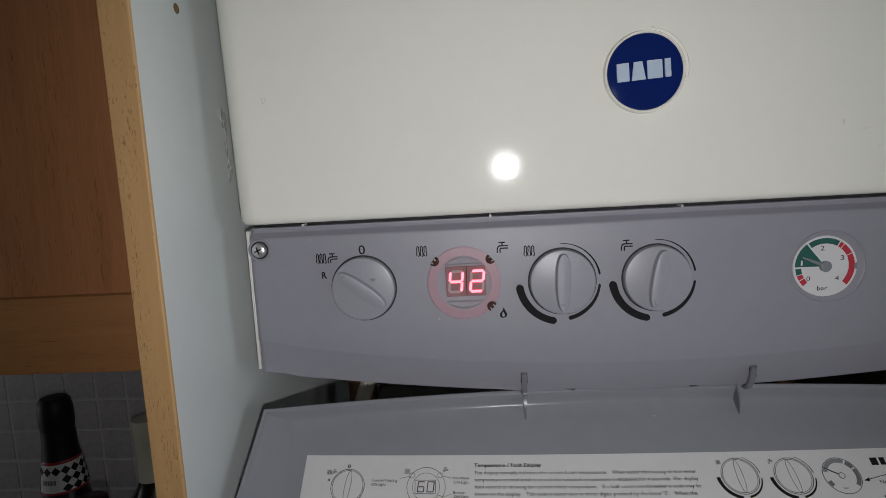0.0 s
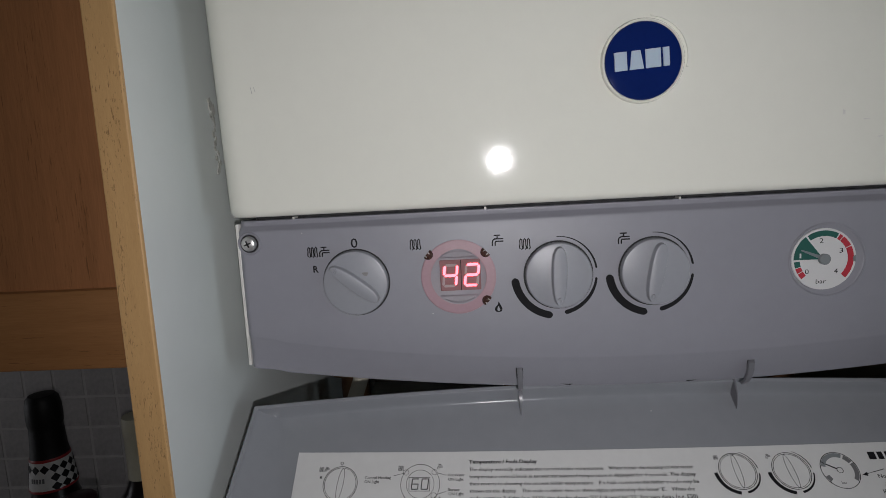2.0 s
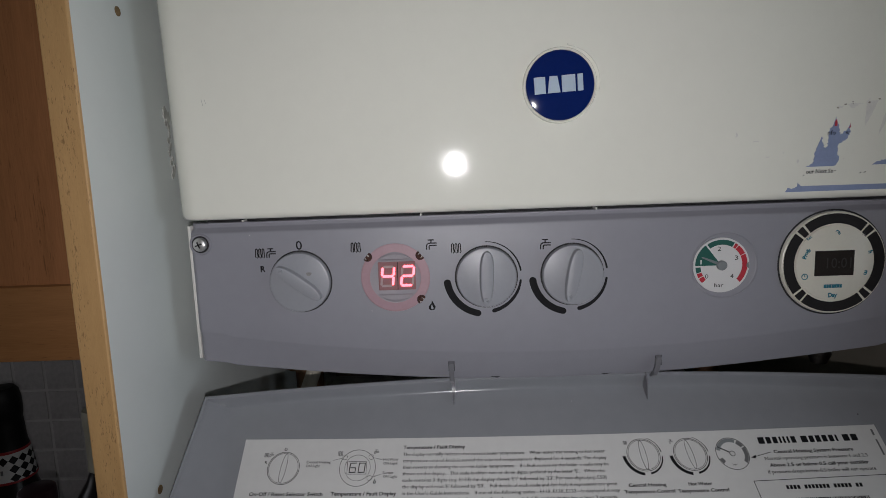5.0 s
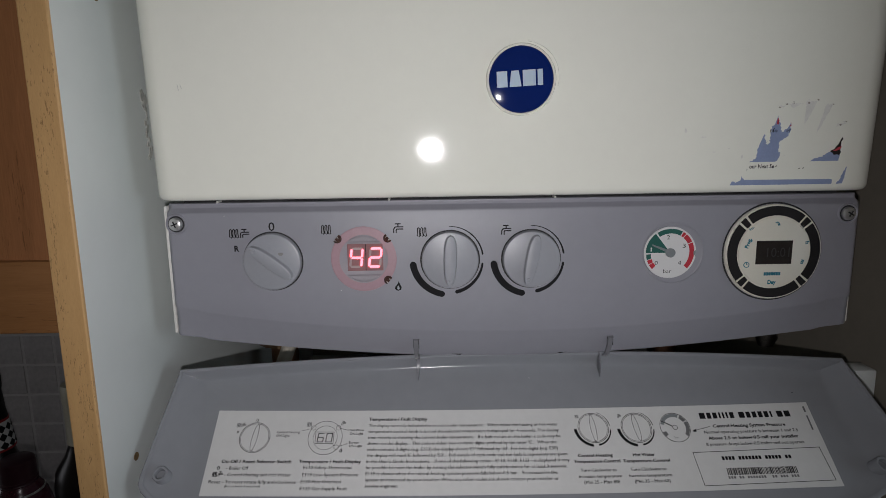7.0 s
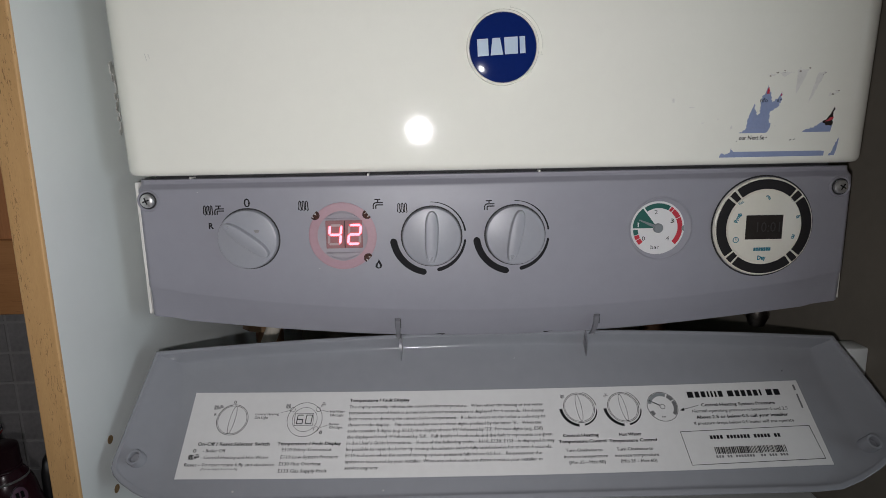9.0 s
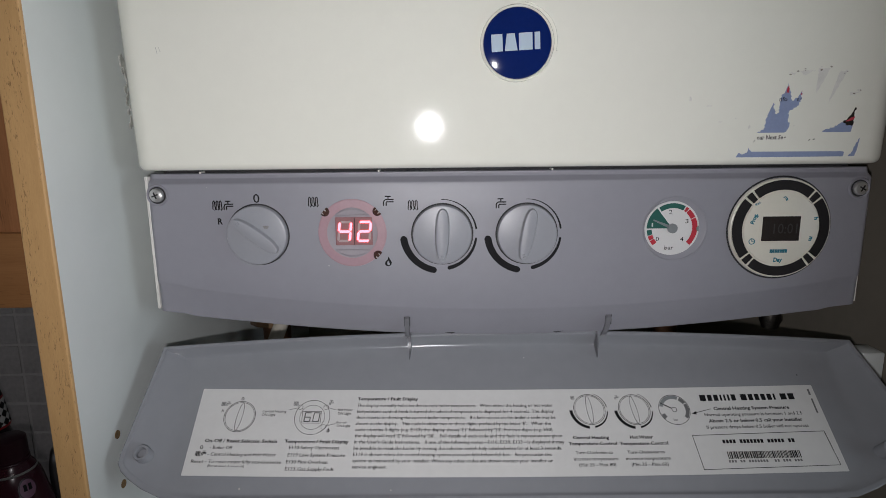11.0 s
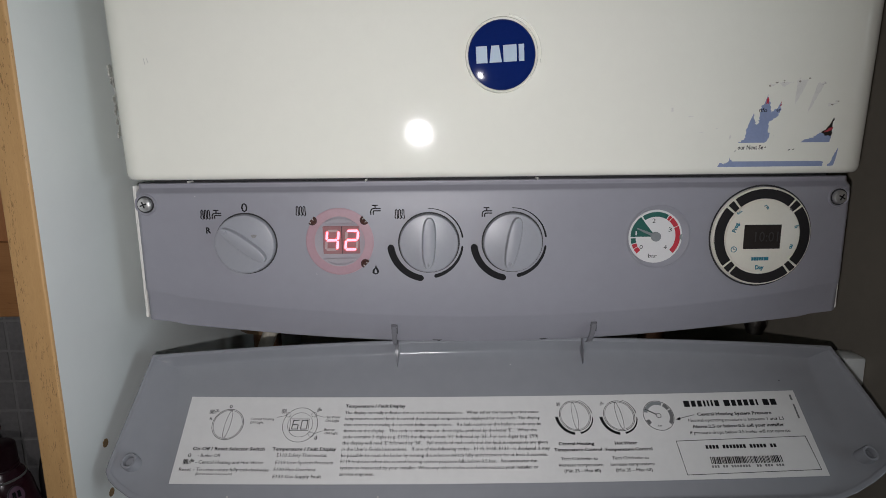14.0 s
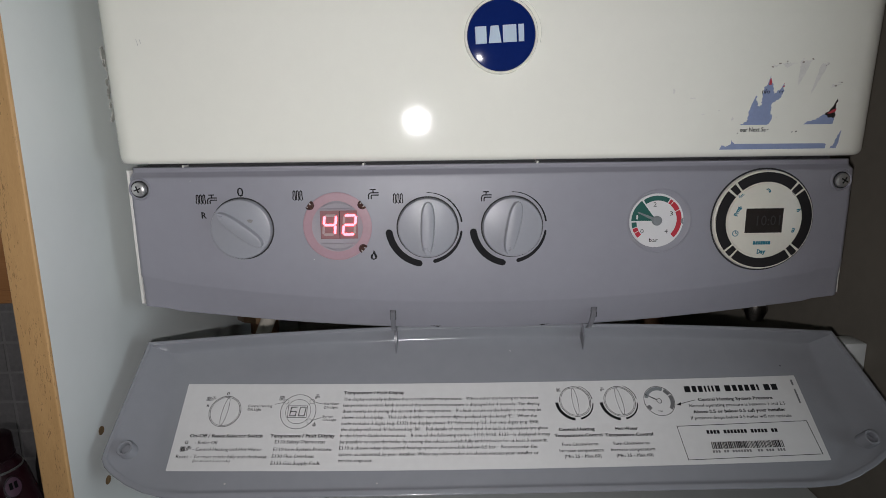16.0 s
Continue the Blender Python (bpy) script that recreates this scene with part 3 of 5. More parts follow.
def digit(x, z, w, h, on, m, parent):
    """Seven bars; those named in on are lit. Slanted a little."""
    t = w * 0.17
    place = {"a": ((-1, 1), (1, 1)), "b": ((1, 1), (1, 0)), "c": ((1, 0), (1, -1)), "d": ((-1, -1), (1, -1)), "e": ((-1, 0), (-1, -1)), "f": ((-1, 1), (-1, 0)), "g": ((-1, 0), (1, 0))}
    for s, ends in place.items():
        (ax, ay), (bx, by) = [(px * (w / 2 - t / 2), py * (h / 2 - t / 2)) for px, py in ends]
        d = Vector((bx - ax, by - ay))
        ln = d.length
        d.normalize()
        p = Vector((-d.y, d.x)) * t / 2
        a = Vector((ax, ay)) + d * t * 0.12
        b = Vector((bx, by)) - d * t * 0.12
        pts = [a, a + d * t * 0.45 + p, b - d * t * 0.45 + p, b, b - d * t * 0.45 - p, a + d * t * 0.45 - p]
        pts = [(x + q.x + q.y * 0.11, z + q.y) for q in pts]
        lit = s in on
        part("segment", slab(pts, 0.0, 0.0004 if lit else 0.0003, m), SEG_ON if lit else SEG_OFF, parent, "lit red segment" if lit else "unlit grey segment")


def temperature_display():
    cx, cz = -0.0963, 1.3788
    ring = part("display_ring", turned([(0.0212, 0.0), (0.0210, 0.0004), (0.0205, 0.0005), (0.0158, 0.0005), (0.0153, 0.0003)], ON_PANEL @ Matrix.Translation((cx, cz, 0)), 64), PINK, boiler, "pink ring with an added red glow round the temperature display")
    part("recess", turned([(0.0156, 0.0006), (0.0140, 0.0002), (0.0, 0.0002)], ON_PANEL @ Matrix.Translation((cx, cz, 0)), 64), RECESS, ring, "grey recessed disc", 30)
    # bowed crescents above and below the window, standing proud with sloping backs
    for sgn in (1, -1):
        bm = bmesh.new()
        rows = []
        for k in range(25):
            f = -1 + k / 12
            x = cx + f * 0.0105
            base = cz + sgn * 0.0105 + 0.0005
            tip = base + sgn * 0.0048 * (1 - f * f)
            rows.append([bm.verts.new(ON_PANEL @ Vector(q)) for q in ((x, base, 0.0003), (x, base + sgn * 0.0007, 0.0013), (x, base + (tip - base) * 0.6 + sgn * 0.0006, 0.0014), (x, tip + sgn * 0.0005, 0.0003))])
        for a, b in zip(rows, rows[1:]):
            for q in range(3):
                bm.faces.new((a[q], b[q], b[q + 1], a[q + 1]))
        part("rib", bm, RECESS, ring, "pale curved crescent", 30)
    m = ON_PANEL @ Matrix.Translation((0, 0, 0.0012))
    glass = part("display_window", block((-0.1066, 1.3713, 0.0003), (-0.0838, 1.3888, 0.0013), 0.0004, 1), WINDOW_RED, ring, "smoked display window with an added red glow")
    glass.data.transform(ON_PANEL)
    digit(-0.1008, 1.3800, 0.0085, 0.0132, "bcfg", ON_PANEL @ Matrix.Translation((0, 0, 0.0014)), boiler)
    digit(-0.0887, 1.3800, 0.0085, 0.0132, "abdeg", ON_PANEL @ Matrix.Translation((0, 0, 0.0014)), boiler)
    part("divider", slab([(-0.0951, 1.3715), (-0.0947, 1.3715), (-0.0944, 1.3886), (-0.0948, 1.3886)], 0.0, 0.0004, ON_PANEL @ Matrix.Translation((0, 0, 0.0013))), GAP, ring, "dark line between the digits")
    for x, z in ((-0.1128, 1.3922), (-0.0806, 1.3922), (-0.0808, 1.3648)):
        bm = turned([(0.0029, 0.0004), (0.0028, 0.0011), (0.0022, 0.0017), (0.0012, 0.0021), (0.0, 0.0022)], ON_PANEL @ Matrix.Translation((x, z, 0)), 28)
        out = Vector((x - cx, z - cz, 0)).normalized()
        cut = bmesh.ops.bisect_plane(bm, geom=bm.verts[:] + bm.edges[:] + bm.faces[:], plane_co=ON_PANEL @ Vector((x + out.x * 0.0009, z + out.y * 0.0009, 0)), plane_no=ON_PANEL.to_3x3() @ out, clear_outer=True)
        bmesh.ops.holes_fill(bm, edges=[e for e in cut["geom_cut"] if isinstance(e, bmesh.types.BMEdge)])
        led = part("indicator_led", bm, LED, boiler, "unlit brownish indicator lens, half sunk in the ring", 40)
        side = Vector((-out.y, out.x, 0))
        # two pale chips per lens, glints put into the colour
        for k, s in ((-0.0012, 1), (0.0013, 0.8)):
            p = [Vector((x, z, 0)) + side * (k + s * a) + out * b for a, b in ((-0.0006, 0.0007), (0.0006, 0.0007), (0.0001, -0.0007))]
            part("facet", slab([(q.x, q.y) for q in p], 0.0008, 0.0022, ON_PANEL), GLINT, led, "pale chip painting a glint on the lens")


temperature_display()


def pressure_gauge():
    cx, cz = 0.1034, 1.3795
    base = ON_PANEL @ Matrix.Translation((cx, cz, 0))
    g = part("pressure_gauge", turned([(0.0202, 0.0001), (0.0196, 0.0006), (0.0190, 0.0006), (0.0186, 0.0003), (0.0184, 0.0002), (0.0, 0.0002)], base, 64), GREY, boiler, "round pressure gauge in a grey bezel", 30)
    base = base @ Matrix.Translation((-0.0024, 0.0004, 0))
    part("dial", turned([(0.0168, 0.0003), (0.0167, 0.0012), (0.0, 0.0012)], base, 64), DIAL, g, "white dial face")
    m = base @ Matrix.Translation((0, 0, 0.0012))
    part("green_zone", slab([(0, 0.0), (-0.0157, 0.0)] + [(0.0157 * math.cos(radians(a)), 0.0157 * math.sin(radians(a))) for a in range(176, 127, -4)], 0, 0.0002, m), GREEN, g, "dark green working sector")
    for a0, a1, mat in ((124, 61, GREEN), (197, 184, GREEN), (58, 51, RED), (49, 27, RED), (25, -43, RED), (209, 199, RED), (223, 211, RED)):
        part("zone", arc(0, 0, 0.0125, 0.0155, a0, a1, 0, 0.0002, m, 1.0, 16), mat, g)
    for txt, x, z in (("0", -0.0098, -0.0078), ("1", -0.0128, 0.0010), ("2", -0.0026, 0.0088), ("3", 0.0078, 0.0031), ("4", 0.0053, -0.0080)):
        words("number", txt, x, x + (0.0009 if txt == "1" else 0.0020), z, 0.0038, m, g, DIAL if txt == "1" else INK, 0.0004)
    words("unit", "bar", -0.0040, 0.0014, -0.0133, 0.0036, m, g, INK, 0.0003)
    needle = part("needle", slab([(0.0006, 0.0012), (0.0006, -0.0012), (-0.0118, 0.0048), (-0.0122, 0.0054), (-0.0116, 0.0056)], 0.0006, 0.0010, m), NEEDLE, g, "grey needle just above one")
    part("hub", turned([(0.0030, 0.0), (0.0030, 0.0014), (0.0024, 0.0018), (0.0, 0.0019)], m, 24), NEEDLE, g, "round grey hub", 30)
    part("stop_tab", slab([(0.0150, 0.0006), (0.0163, 0.0014), (0.0163, -0.0022), (0.0150, -0.0014)], 0, 0.0006, m), NEEDLE, g, "small grey tab")


pressure_gauge()


def timer():
    cx, cz = 0.1672, 1.3793
    base = ON_PANEL @ Matrix.Translation((cx, cz, 0))
    t = part("timer", turned([(0.0310, 0.0), (0.0310, 0.0012), (0.0307, 0.0020), (0.0302, 0.0023), (0.0299, 0.0021), (0.0, 0.0021)], base, 72), CREAM, boiler, "round cream plug-in timer with black keys", 30)
    m = base @ Matrix.Translation((0, 0, 0.0021))
    part("key_groove", turned([(0.0298, 0.00015), (0.0236, 0.00015)], m, 72), CREAM, t)
    for q in (0, 90, 180, 270):
        part("key", arc(0, 0, 0.0238, 0.0297, q - 38, q + 38, 0.0, 0.0008, m, 1.0, 20), BLACK, t, "black curved key")
        part("small_key", arc(0, 0, 0.0238, 0.0297, q + 41.2, q + 48.8, 0.0, 0.0008, m, 1.0, 4), BLACK, t, "small black key")
    part("face", turned([(0.0229, 0.0), (0.0228, 0.0009), (0.0220, 0.0012), (0.0, 0.0012)], m, 64), CREAM, t, "cream timer face", 30)
    f = m @ Matrix.Translation((0, 0, 0.0012))
    lcd = part("display", slab([(-0.0118, -0.0076), (0.0112, -0.0076), (0.0112, 0.0076), (-0.0118, 0.0076)], 0, 0.0003, f), LCD, t, "dark timer display")
    words("time", "10:01", -0.0050, 0.0095, -0.0030, 0.0090, f, t, LCDINK, 0.0005)
    words("key_name", "Day", -0.0032, 0.0022, -0.0206, 0.0036, f, t, TEALINK, bold=0.05)
    words("key_name", "Prog.", -0.0174, -0.0108, 0.0028, 0.0034, f, t, TEALINK, bold=0.05, turn=72)
    words("key_name", "Res.", -0.0166, -0.0132, 0.0140, 0.0026, f, t, TEALINK, bold=0.02, turn=40)
    words("key_name", "h", 0.0192, 0.0209, 0.0068, 0.0034, f, t, TEALINK, bold=0.05, turn=-80)
    words("key_name", "m", 0.0178, 0.0206, -0.0048, 0.0034, f, t, TEALINK, bold=0.05, turn=-105)
    words("key_name", "1h", 0.0150, 0.0172, 0.0166, 0.0024, f, t, GREYINK, turn=-40)
    bars("maker_mark", [(-0.0058 + k * 0.00155, -0.0058 + k * 0.00155 + 0.0012) for k in range(7)], -0.0150, -0.0129, f, t, TEALINK)
    part("clock_symbol", arc(0, 0, 0.0015, 0.0019, 0, 359.9, 0, 0.0003, f @ Matrix.Translation((-0.0175, -0.0078, 0)), 1, 24), TEALINK, t)
    part("clock_symbol", stroke([(0, 0.0013), (0, 0), (0.0009, 0)], 0.0003, 0, 0.0003, f @ Matrix.Translation((-0.0175, -0.0078, 0))), TEALINK, t)
    part("pointing_symbol", stroke([(-0.0008, 0.0006), (0.0002, 0.0010), (0.0012, 0.0002), (0.0016, -0.0008), (0.0004, -0.0002), (0.0012, -0.0014)], 0.0005, 0, 0.0003, f @ Matrix.Translation((0.0004, 0.0186, 0))), TEALINK, t)
    # no gap is cut here: a dark ring paints the rim's shade
    part("rim_shadow_gap", turned([(0.0322, 0.00012), (0.0312, 0.00016)], base, 72), GAP, t, "dark ring painting the shade round the timer")


timer()


def panel_screw(x, turn):
    z = 1.4034
    base = ON_PANEL @ Matrix.Translation((x, z, 0))
    s = part("screw", turned([(0.0042, 0.0008), (0.0042, 0.0018), (0.0036, 0.0028), (0.0020, 0.0034), (0.0, 0.0035)], base, 28), CHROME, boiler, "bright cross-head screw", 30)
    part("screw_recess", turned([(0.0068, 0.0001), (0.0062, 0.0010), (0.0057, 0.0009), (0.0050, 0.0002), (0.0, 0.0002)], base, 36), GREY, s, "grey moulded screw boss", 30)
    # recess shade painted as a dark ring, slot shade as dark bars
    part("screw_gap", turned([(0.0054, 0.0004), (0.0043, 0.0005)], base, 36), GAP, s, "dark ring painting the recess shade round the screw head")
    for a in (turn, turn + 90):
        bm = block((-0.0021, -0.0004, 0.0030), (0.0021, 0.0004, 0.0037))
        bmesh.ops.transform(bm, matrix=base @ Matrix.Rotation(radians(a), 4, "Z"), verts=bm.verts)
        part("cross_slot", bm, GAP, s, "raised dark bar painting the shade of a cross slot")


panel_screw(-0.2146, 20)
panel_screw(0.2142, 60)


def brand_badge():
    cx, cz = 0.0022, 1.4872
    base = ON_CASE @ Matrix.Translation((cx, cz, 0))
    b = part("badge", turned([(0.0206, 0.0), (0.0205, 0.0026), (0.0201, 0.0034), (0.0195, 0.0034), (0.0190, 0.0027)], base, 72), ENAMEL, boiler, "round badge with a white rim", 30)
    part("badge_face", turned([(0.0192, 0.0024), (0.0186, 0.0034), (0.0150, 0.0040), (0.0080, 0.0045), (0.0, 0.0046)], base, 72), BLUE, b, "domed navy blue badge face", 40)
    part("seat_rim", arc(0.0022, 0.0012, 0.0204, 0.0213, -14, 84, 0.0, 0.0011, base, 1.0, 30), ENAMEL, b, "fine embossed edge beside the badge")
    f = base @ Matrix.Translation((0, 0.0006, 0.0039)) @ Matrix.Rotation(radians(3), 4, "Z")
    for x0, x1, lean in ((-0.0146, -0.0085, 0.0), (-0.0074, -0.0004, 0.0014), (0.0006, 0.0080, -0.0012), (0.0092, 0.0122, 0.0)):
        part("plain_mark", slab([(x0, -0.0045), (x1, -0.0045), (x1 - max(0, lean), 0.0045), (x0 + max(0, lean), 0.0045)], 0.0, 0.0013, f), PALE, b, "pale blue plain mark")


brand_badge()


# torn remains of a service sticker, and its dried adhesive
def ragged(points, jag, rng):
    out = []
    for (x0, y0, soft0), (x1, y1, _) in zip(points, points[1:] + points[:1]):
        n = max(1, int(math.hypot(x1 - x0, y1 - y0) / 0.0007)) if soft0 else 1
        for k in range(n):
            f = k / n
            d = Vector((y1 - y0, x0 - x1)).normalized() * (rng.uniform(-jag, jag) if soft0 and k else 0)
            out.append((x0 + (x1 - x0) * f + d.x, y0 + (y1 - y0) * f + d.y))
    return out


ON_STICKER = ON_CASE @ Matrix.Translation((-0.0038, 0.0004, 0))


def torn_sticker():
    rng = random.Random(5)
    j = 0.0005
    s1 = [(0.1464, 1.4366, 0), (0.1618, 1.4366, 1), (0.1630, 1.4372, 1), (0.1644, 1.4413, 1), (0.1630, 1.4442, 1), (0.1634, 1.4487, 1), (0.1672, 1.4507, 1), (0.1696, 1.4551, 1), (0.1693, 1.4598, 0), (0.1676, 1.4566, 1), (0.1642, 1.4537, 1), (0.1628, 1.4581, 1), (0.1612, 1.4640, 0), (0.1596, 1.4589, 1), (0.1578, 1.4575, 1), (0.1574, 1.4478, 1), (0.1560, 1.4463, 1), (0.1538, 1.4531, 0), (0.1512, 1.4463, 1), (0.1500, 1.4384, 1)]
    a = part("sticker_scrap", slab(ragged(s1, j, rng), 0.0, 0.00025, ON_STICKER), STICKER, boiler, "torn blue scrap of a service sticker")
    words("lettering", "nfo", 0.1568, 0.1614, 1.4542, 0.0034, ON_STICKER, a, INK, bold=0.015)
    words("lettering", "er", 0.1668, 0.1694, 1.4542, 0.0034, ON_STICKER, a, INK)
    part("red_scrap", slab(ragged([(0.1603, 1.4588, 1), (0.1619, 1.4588, 1), (0.1615, 1.4626, 1), (0.1606, 1.4614, 1)], 0.0003, rng), 0.0, 0.0004, ON_STICKER), RED, a, "red speck of printing")
    part("red_scrap", slab(ragged([(0.1684, 1.4576, 1), (0.1695, 1.4578, 1), (0.1692, 1.4600, 1)], 0.0003, rng), 0.0, 0.0004, ON_STICKER), RED, a, "red speck of printing")
    s2 = [(0.1832, 1.4366, 0), (0.2005, 1.4366, 0), (0.2012, 1.4402, 1), (0.1970, 1.4428, 1), (0.1930, 1.4412, 1), (0.1900, 1.4392, 1), (0.1872, 1.4385, 1)]
    b = part("sticker_scrap", slab(ragged(s2, j, rng), 0.0, 0.00025, ON_STICKER), STICKER, boiler, "torn blue scrap of a service sticker")
    part("dark_print", slab(ragged([(0.1952, 1.4420, 1), (0.1980, 1.4402, 1), (0.2010, 1.4406, 1), (0.2010, 1.4450, 1), (0.2014, 1.4506, 0), (0.1994, 1.4462, 1)], 0.0005, rng), 0.0, 0.0004, ON_STICKER), LCD, b, "dark printed scrap")
    part("red_scrap", slab(ragged([(0.1966, 1.4424, 1), (0.2008, 1.4436, 1), (0.2014, 1.4454, 1), (0.1988, 1.4444, 1)], 0.0004, rng), 0.0, 0.00055, ON_STICKER), RED, b, "red printed scrap")
    s3 = [(0.1356, 1.4226, 0), (0.1980, 1.4226, 1), (0.1986, 1.4248, 1), (0.1964, 1.4256, 0), (0.1440, 1.4258, 1), (0.1424, 1.4280, 1), (0.1418, 1.4254, 1), (0.1392, 1.4242, 1), (0.1366, 1.4250, 1)]
    part("sticker_scrap", slab(ragged(s3, 0.0004, rng), 0.0, 0.00025, ON_STICKER), STICKER, boiler, "torn blue strip of a service sticker")
    s4 = [(0.2012, 1.4226, 0), (0.2046, 1.4228, 0), (0.2056, 1.4260, 0), (0.2064, 1.4330, 1), (0.2046, 1.4290, 1), (0.2034, 1.4256, 1)]
    part("sticker_scrap", slab(ragged(s4, 0.0004, rng), 0.0, 0.00025, ON_STICKER), STICKER, boiler, "torn blue corner of a service sticker")
    words("lettering", "our Next Se", 0.1464, 0.1616, 1.4328, 0.0034, ON_STICKER, boiler, INK, bold=0.02)
    # dried adhesive: wedges dragged downwards, and loose specks
    for x, z, w, h, drag in ((0.1805, 1.4720, 0.0066, 0.0135, -0.0030), (0.1915, 1.4702, 0.0042, 0.0175, -0.0065), (0.1705, 1.4708, 0.0075, 0.0026, -0.0010), (0.1625, 1.4700, 0.0050, 0.0014, 0.0010), (0.2000, 1.4590, 0.0060, 0.0020, -0.0030)):
        n = 12
        edge = [(x - w / 2 + w * k / n, z + rng.uniform(-0.0005, 0.0005)) for k in range(n + 1)]
        tail = [(x + w / 2 + (drag - w * 0.45) * k / n + rng.uniform(-0.0003, 0.0003), z - h * k / n) for k in range(1, n + 1)]
        back = [(x + drag - w * 0.0 + (-w / 2 - drag) * k / n + rng.uniform(-0.0003, 0.0003), z - h * (1 - k / n)) for k in range(1, n)]
        part("adhesive_mark", slab(edge + tail + back, 0.0, 0.00012, ON_STICKER), RESIDUE, boiler, "patch of dried sticker adhesive")
        for k in range(4):
            cx, cz, r = x + rng.uniform(-0.6, 0.6) * w, z + rng.uniform(-0.0012, 0.0010), rng.uniform(0.0003, 0.0008)
            pts = [(cx + r * rng.uniform(0.5, 1.4) * math.cos(a), cz + r * rng.uniform(0.3, 0.9) * math.sin(a)) for a in [2 * math.pi * i / 9 for i in range(9)]]
            part("adhesive_speck", slab(pts, 0.0, 0.0003, ON_STICKER), GRIME_AND_SHADE if k % 2 else RESIDUE, boiler, "speck of grimy adhesive")
    for x, z, w, h in ((0.1558, 1.4490, 0.0010, 0.0010), (0.1415, 1.4400, 0.0016, 0.0026), (0.1170, 1.4520, 0.0050, 0.0009), (0.1060, 1.4560, 0.0016, 0.0030), (0.1240, 1.4430, 0.0030, 0.0007), (0.1330, 1.4450, 0.0012, 0.0008), (0.1672, 1.4405, 0.0012, 0.0006)):
        pts = [(x + w * 0.5 * math.cos(a) * rng.uniform(0.4, 1.2), z + h * 0.5 * math.sin(a) * rng.uniform(0.4, 1.2)) for a in [2 * math.pi * i / 12 for i in range(12)]]
        part("adhesive_speck", slab(pts, 0.0, 0.0002, ON_STICKER), RESIDUE, boiler, "speck of grimy adhesive")
    for x, z, w in ((0.1772, 1.4322, 0.0010), (0.1797, 1.4325, 0.0012), (0.1452, 1.4318, 0.0006), (0.1628, 1.4338, 0.0010)):
        part("print_scrap", slab([(x - w / 2, z - 0.0003), (x + w / 2, z), (x + w * 0.4, z + 0.0005), (x - w * 0.3, z + 0.0001)], 0.0, 0.0002, ON_STICKER), INK, boiler, "torn remnant of black print")


torn_sticker()
for x, z, h in ((-0.1998, 1.4858, 0.0036), (-0.1980, 1.4862, 0.0024)):
    part("scuff", slab([(x, z - h / 2), (x + 0.0002, z - h / 2), (x - 0.0004, z + h / 2), (x - 0.0006, z + h / 2)], 0, 0.0001, ON_CASE), SCUFF, boiler, "short grey scuff")


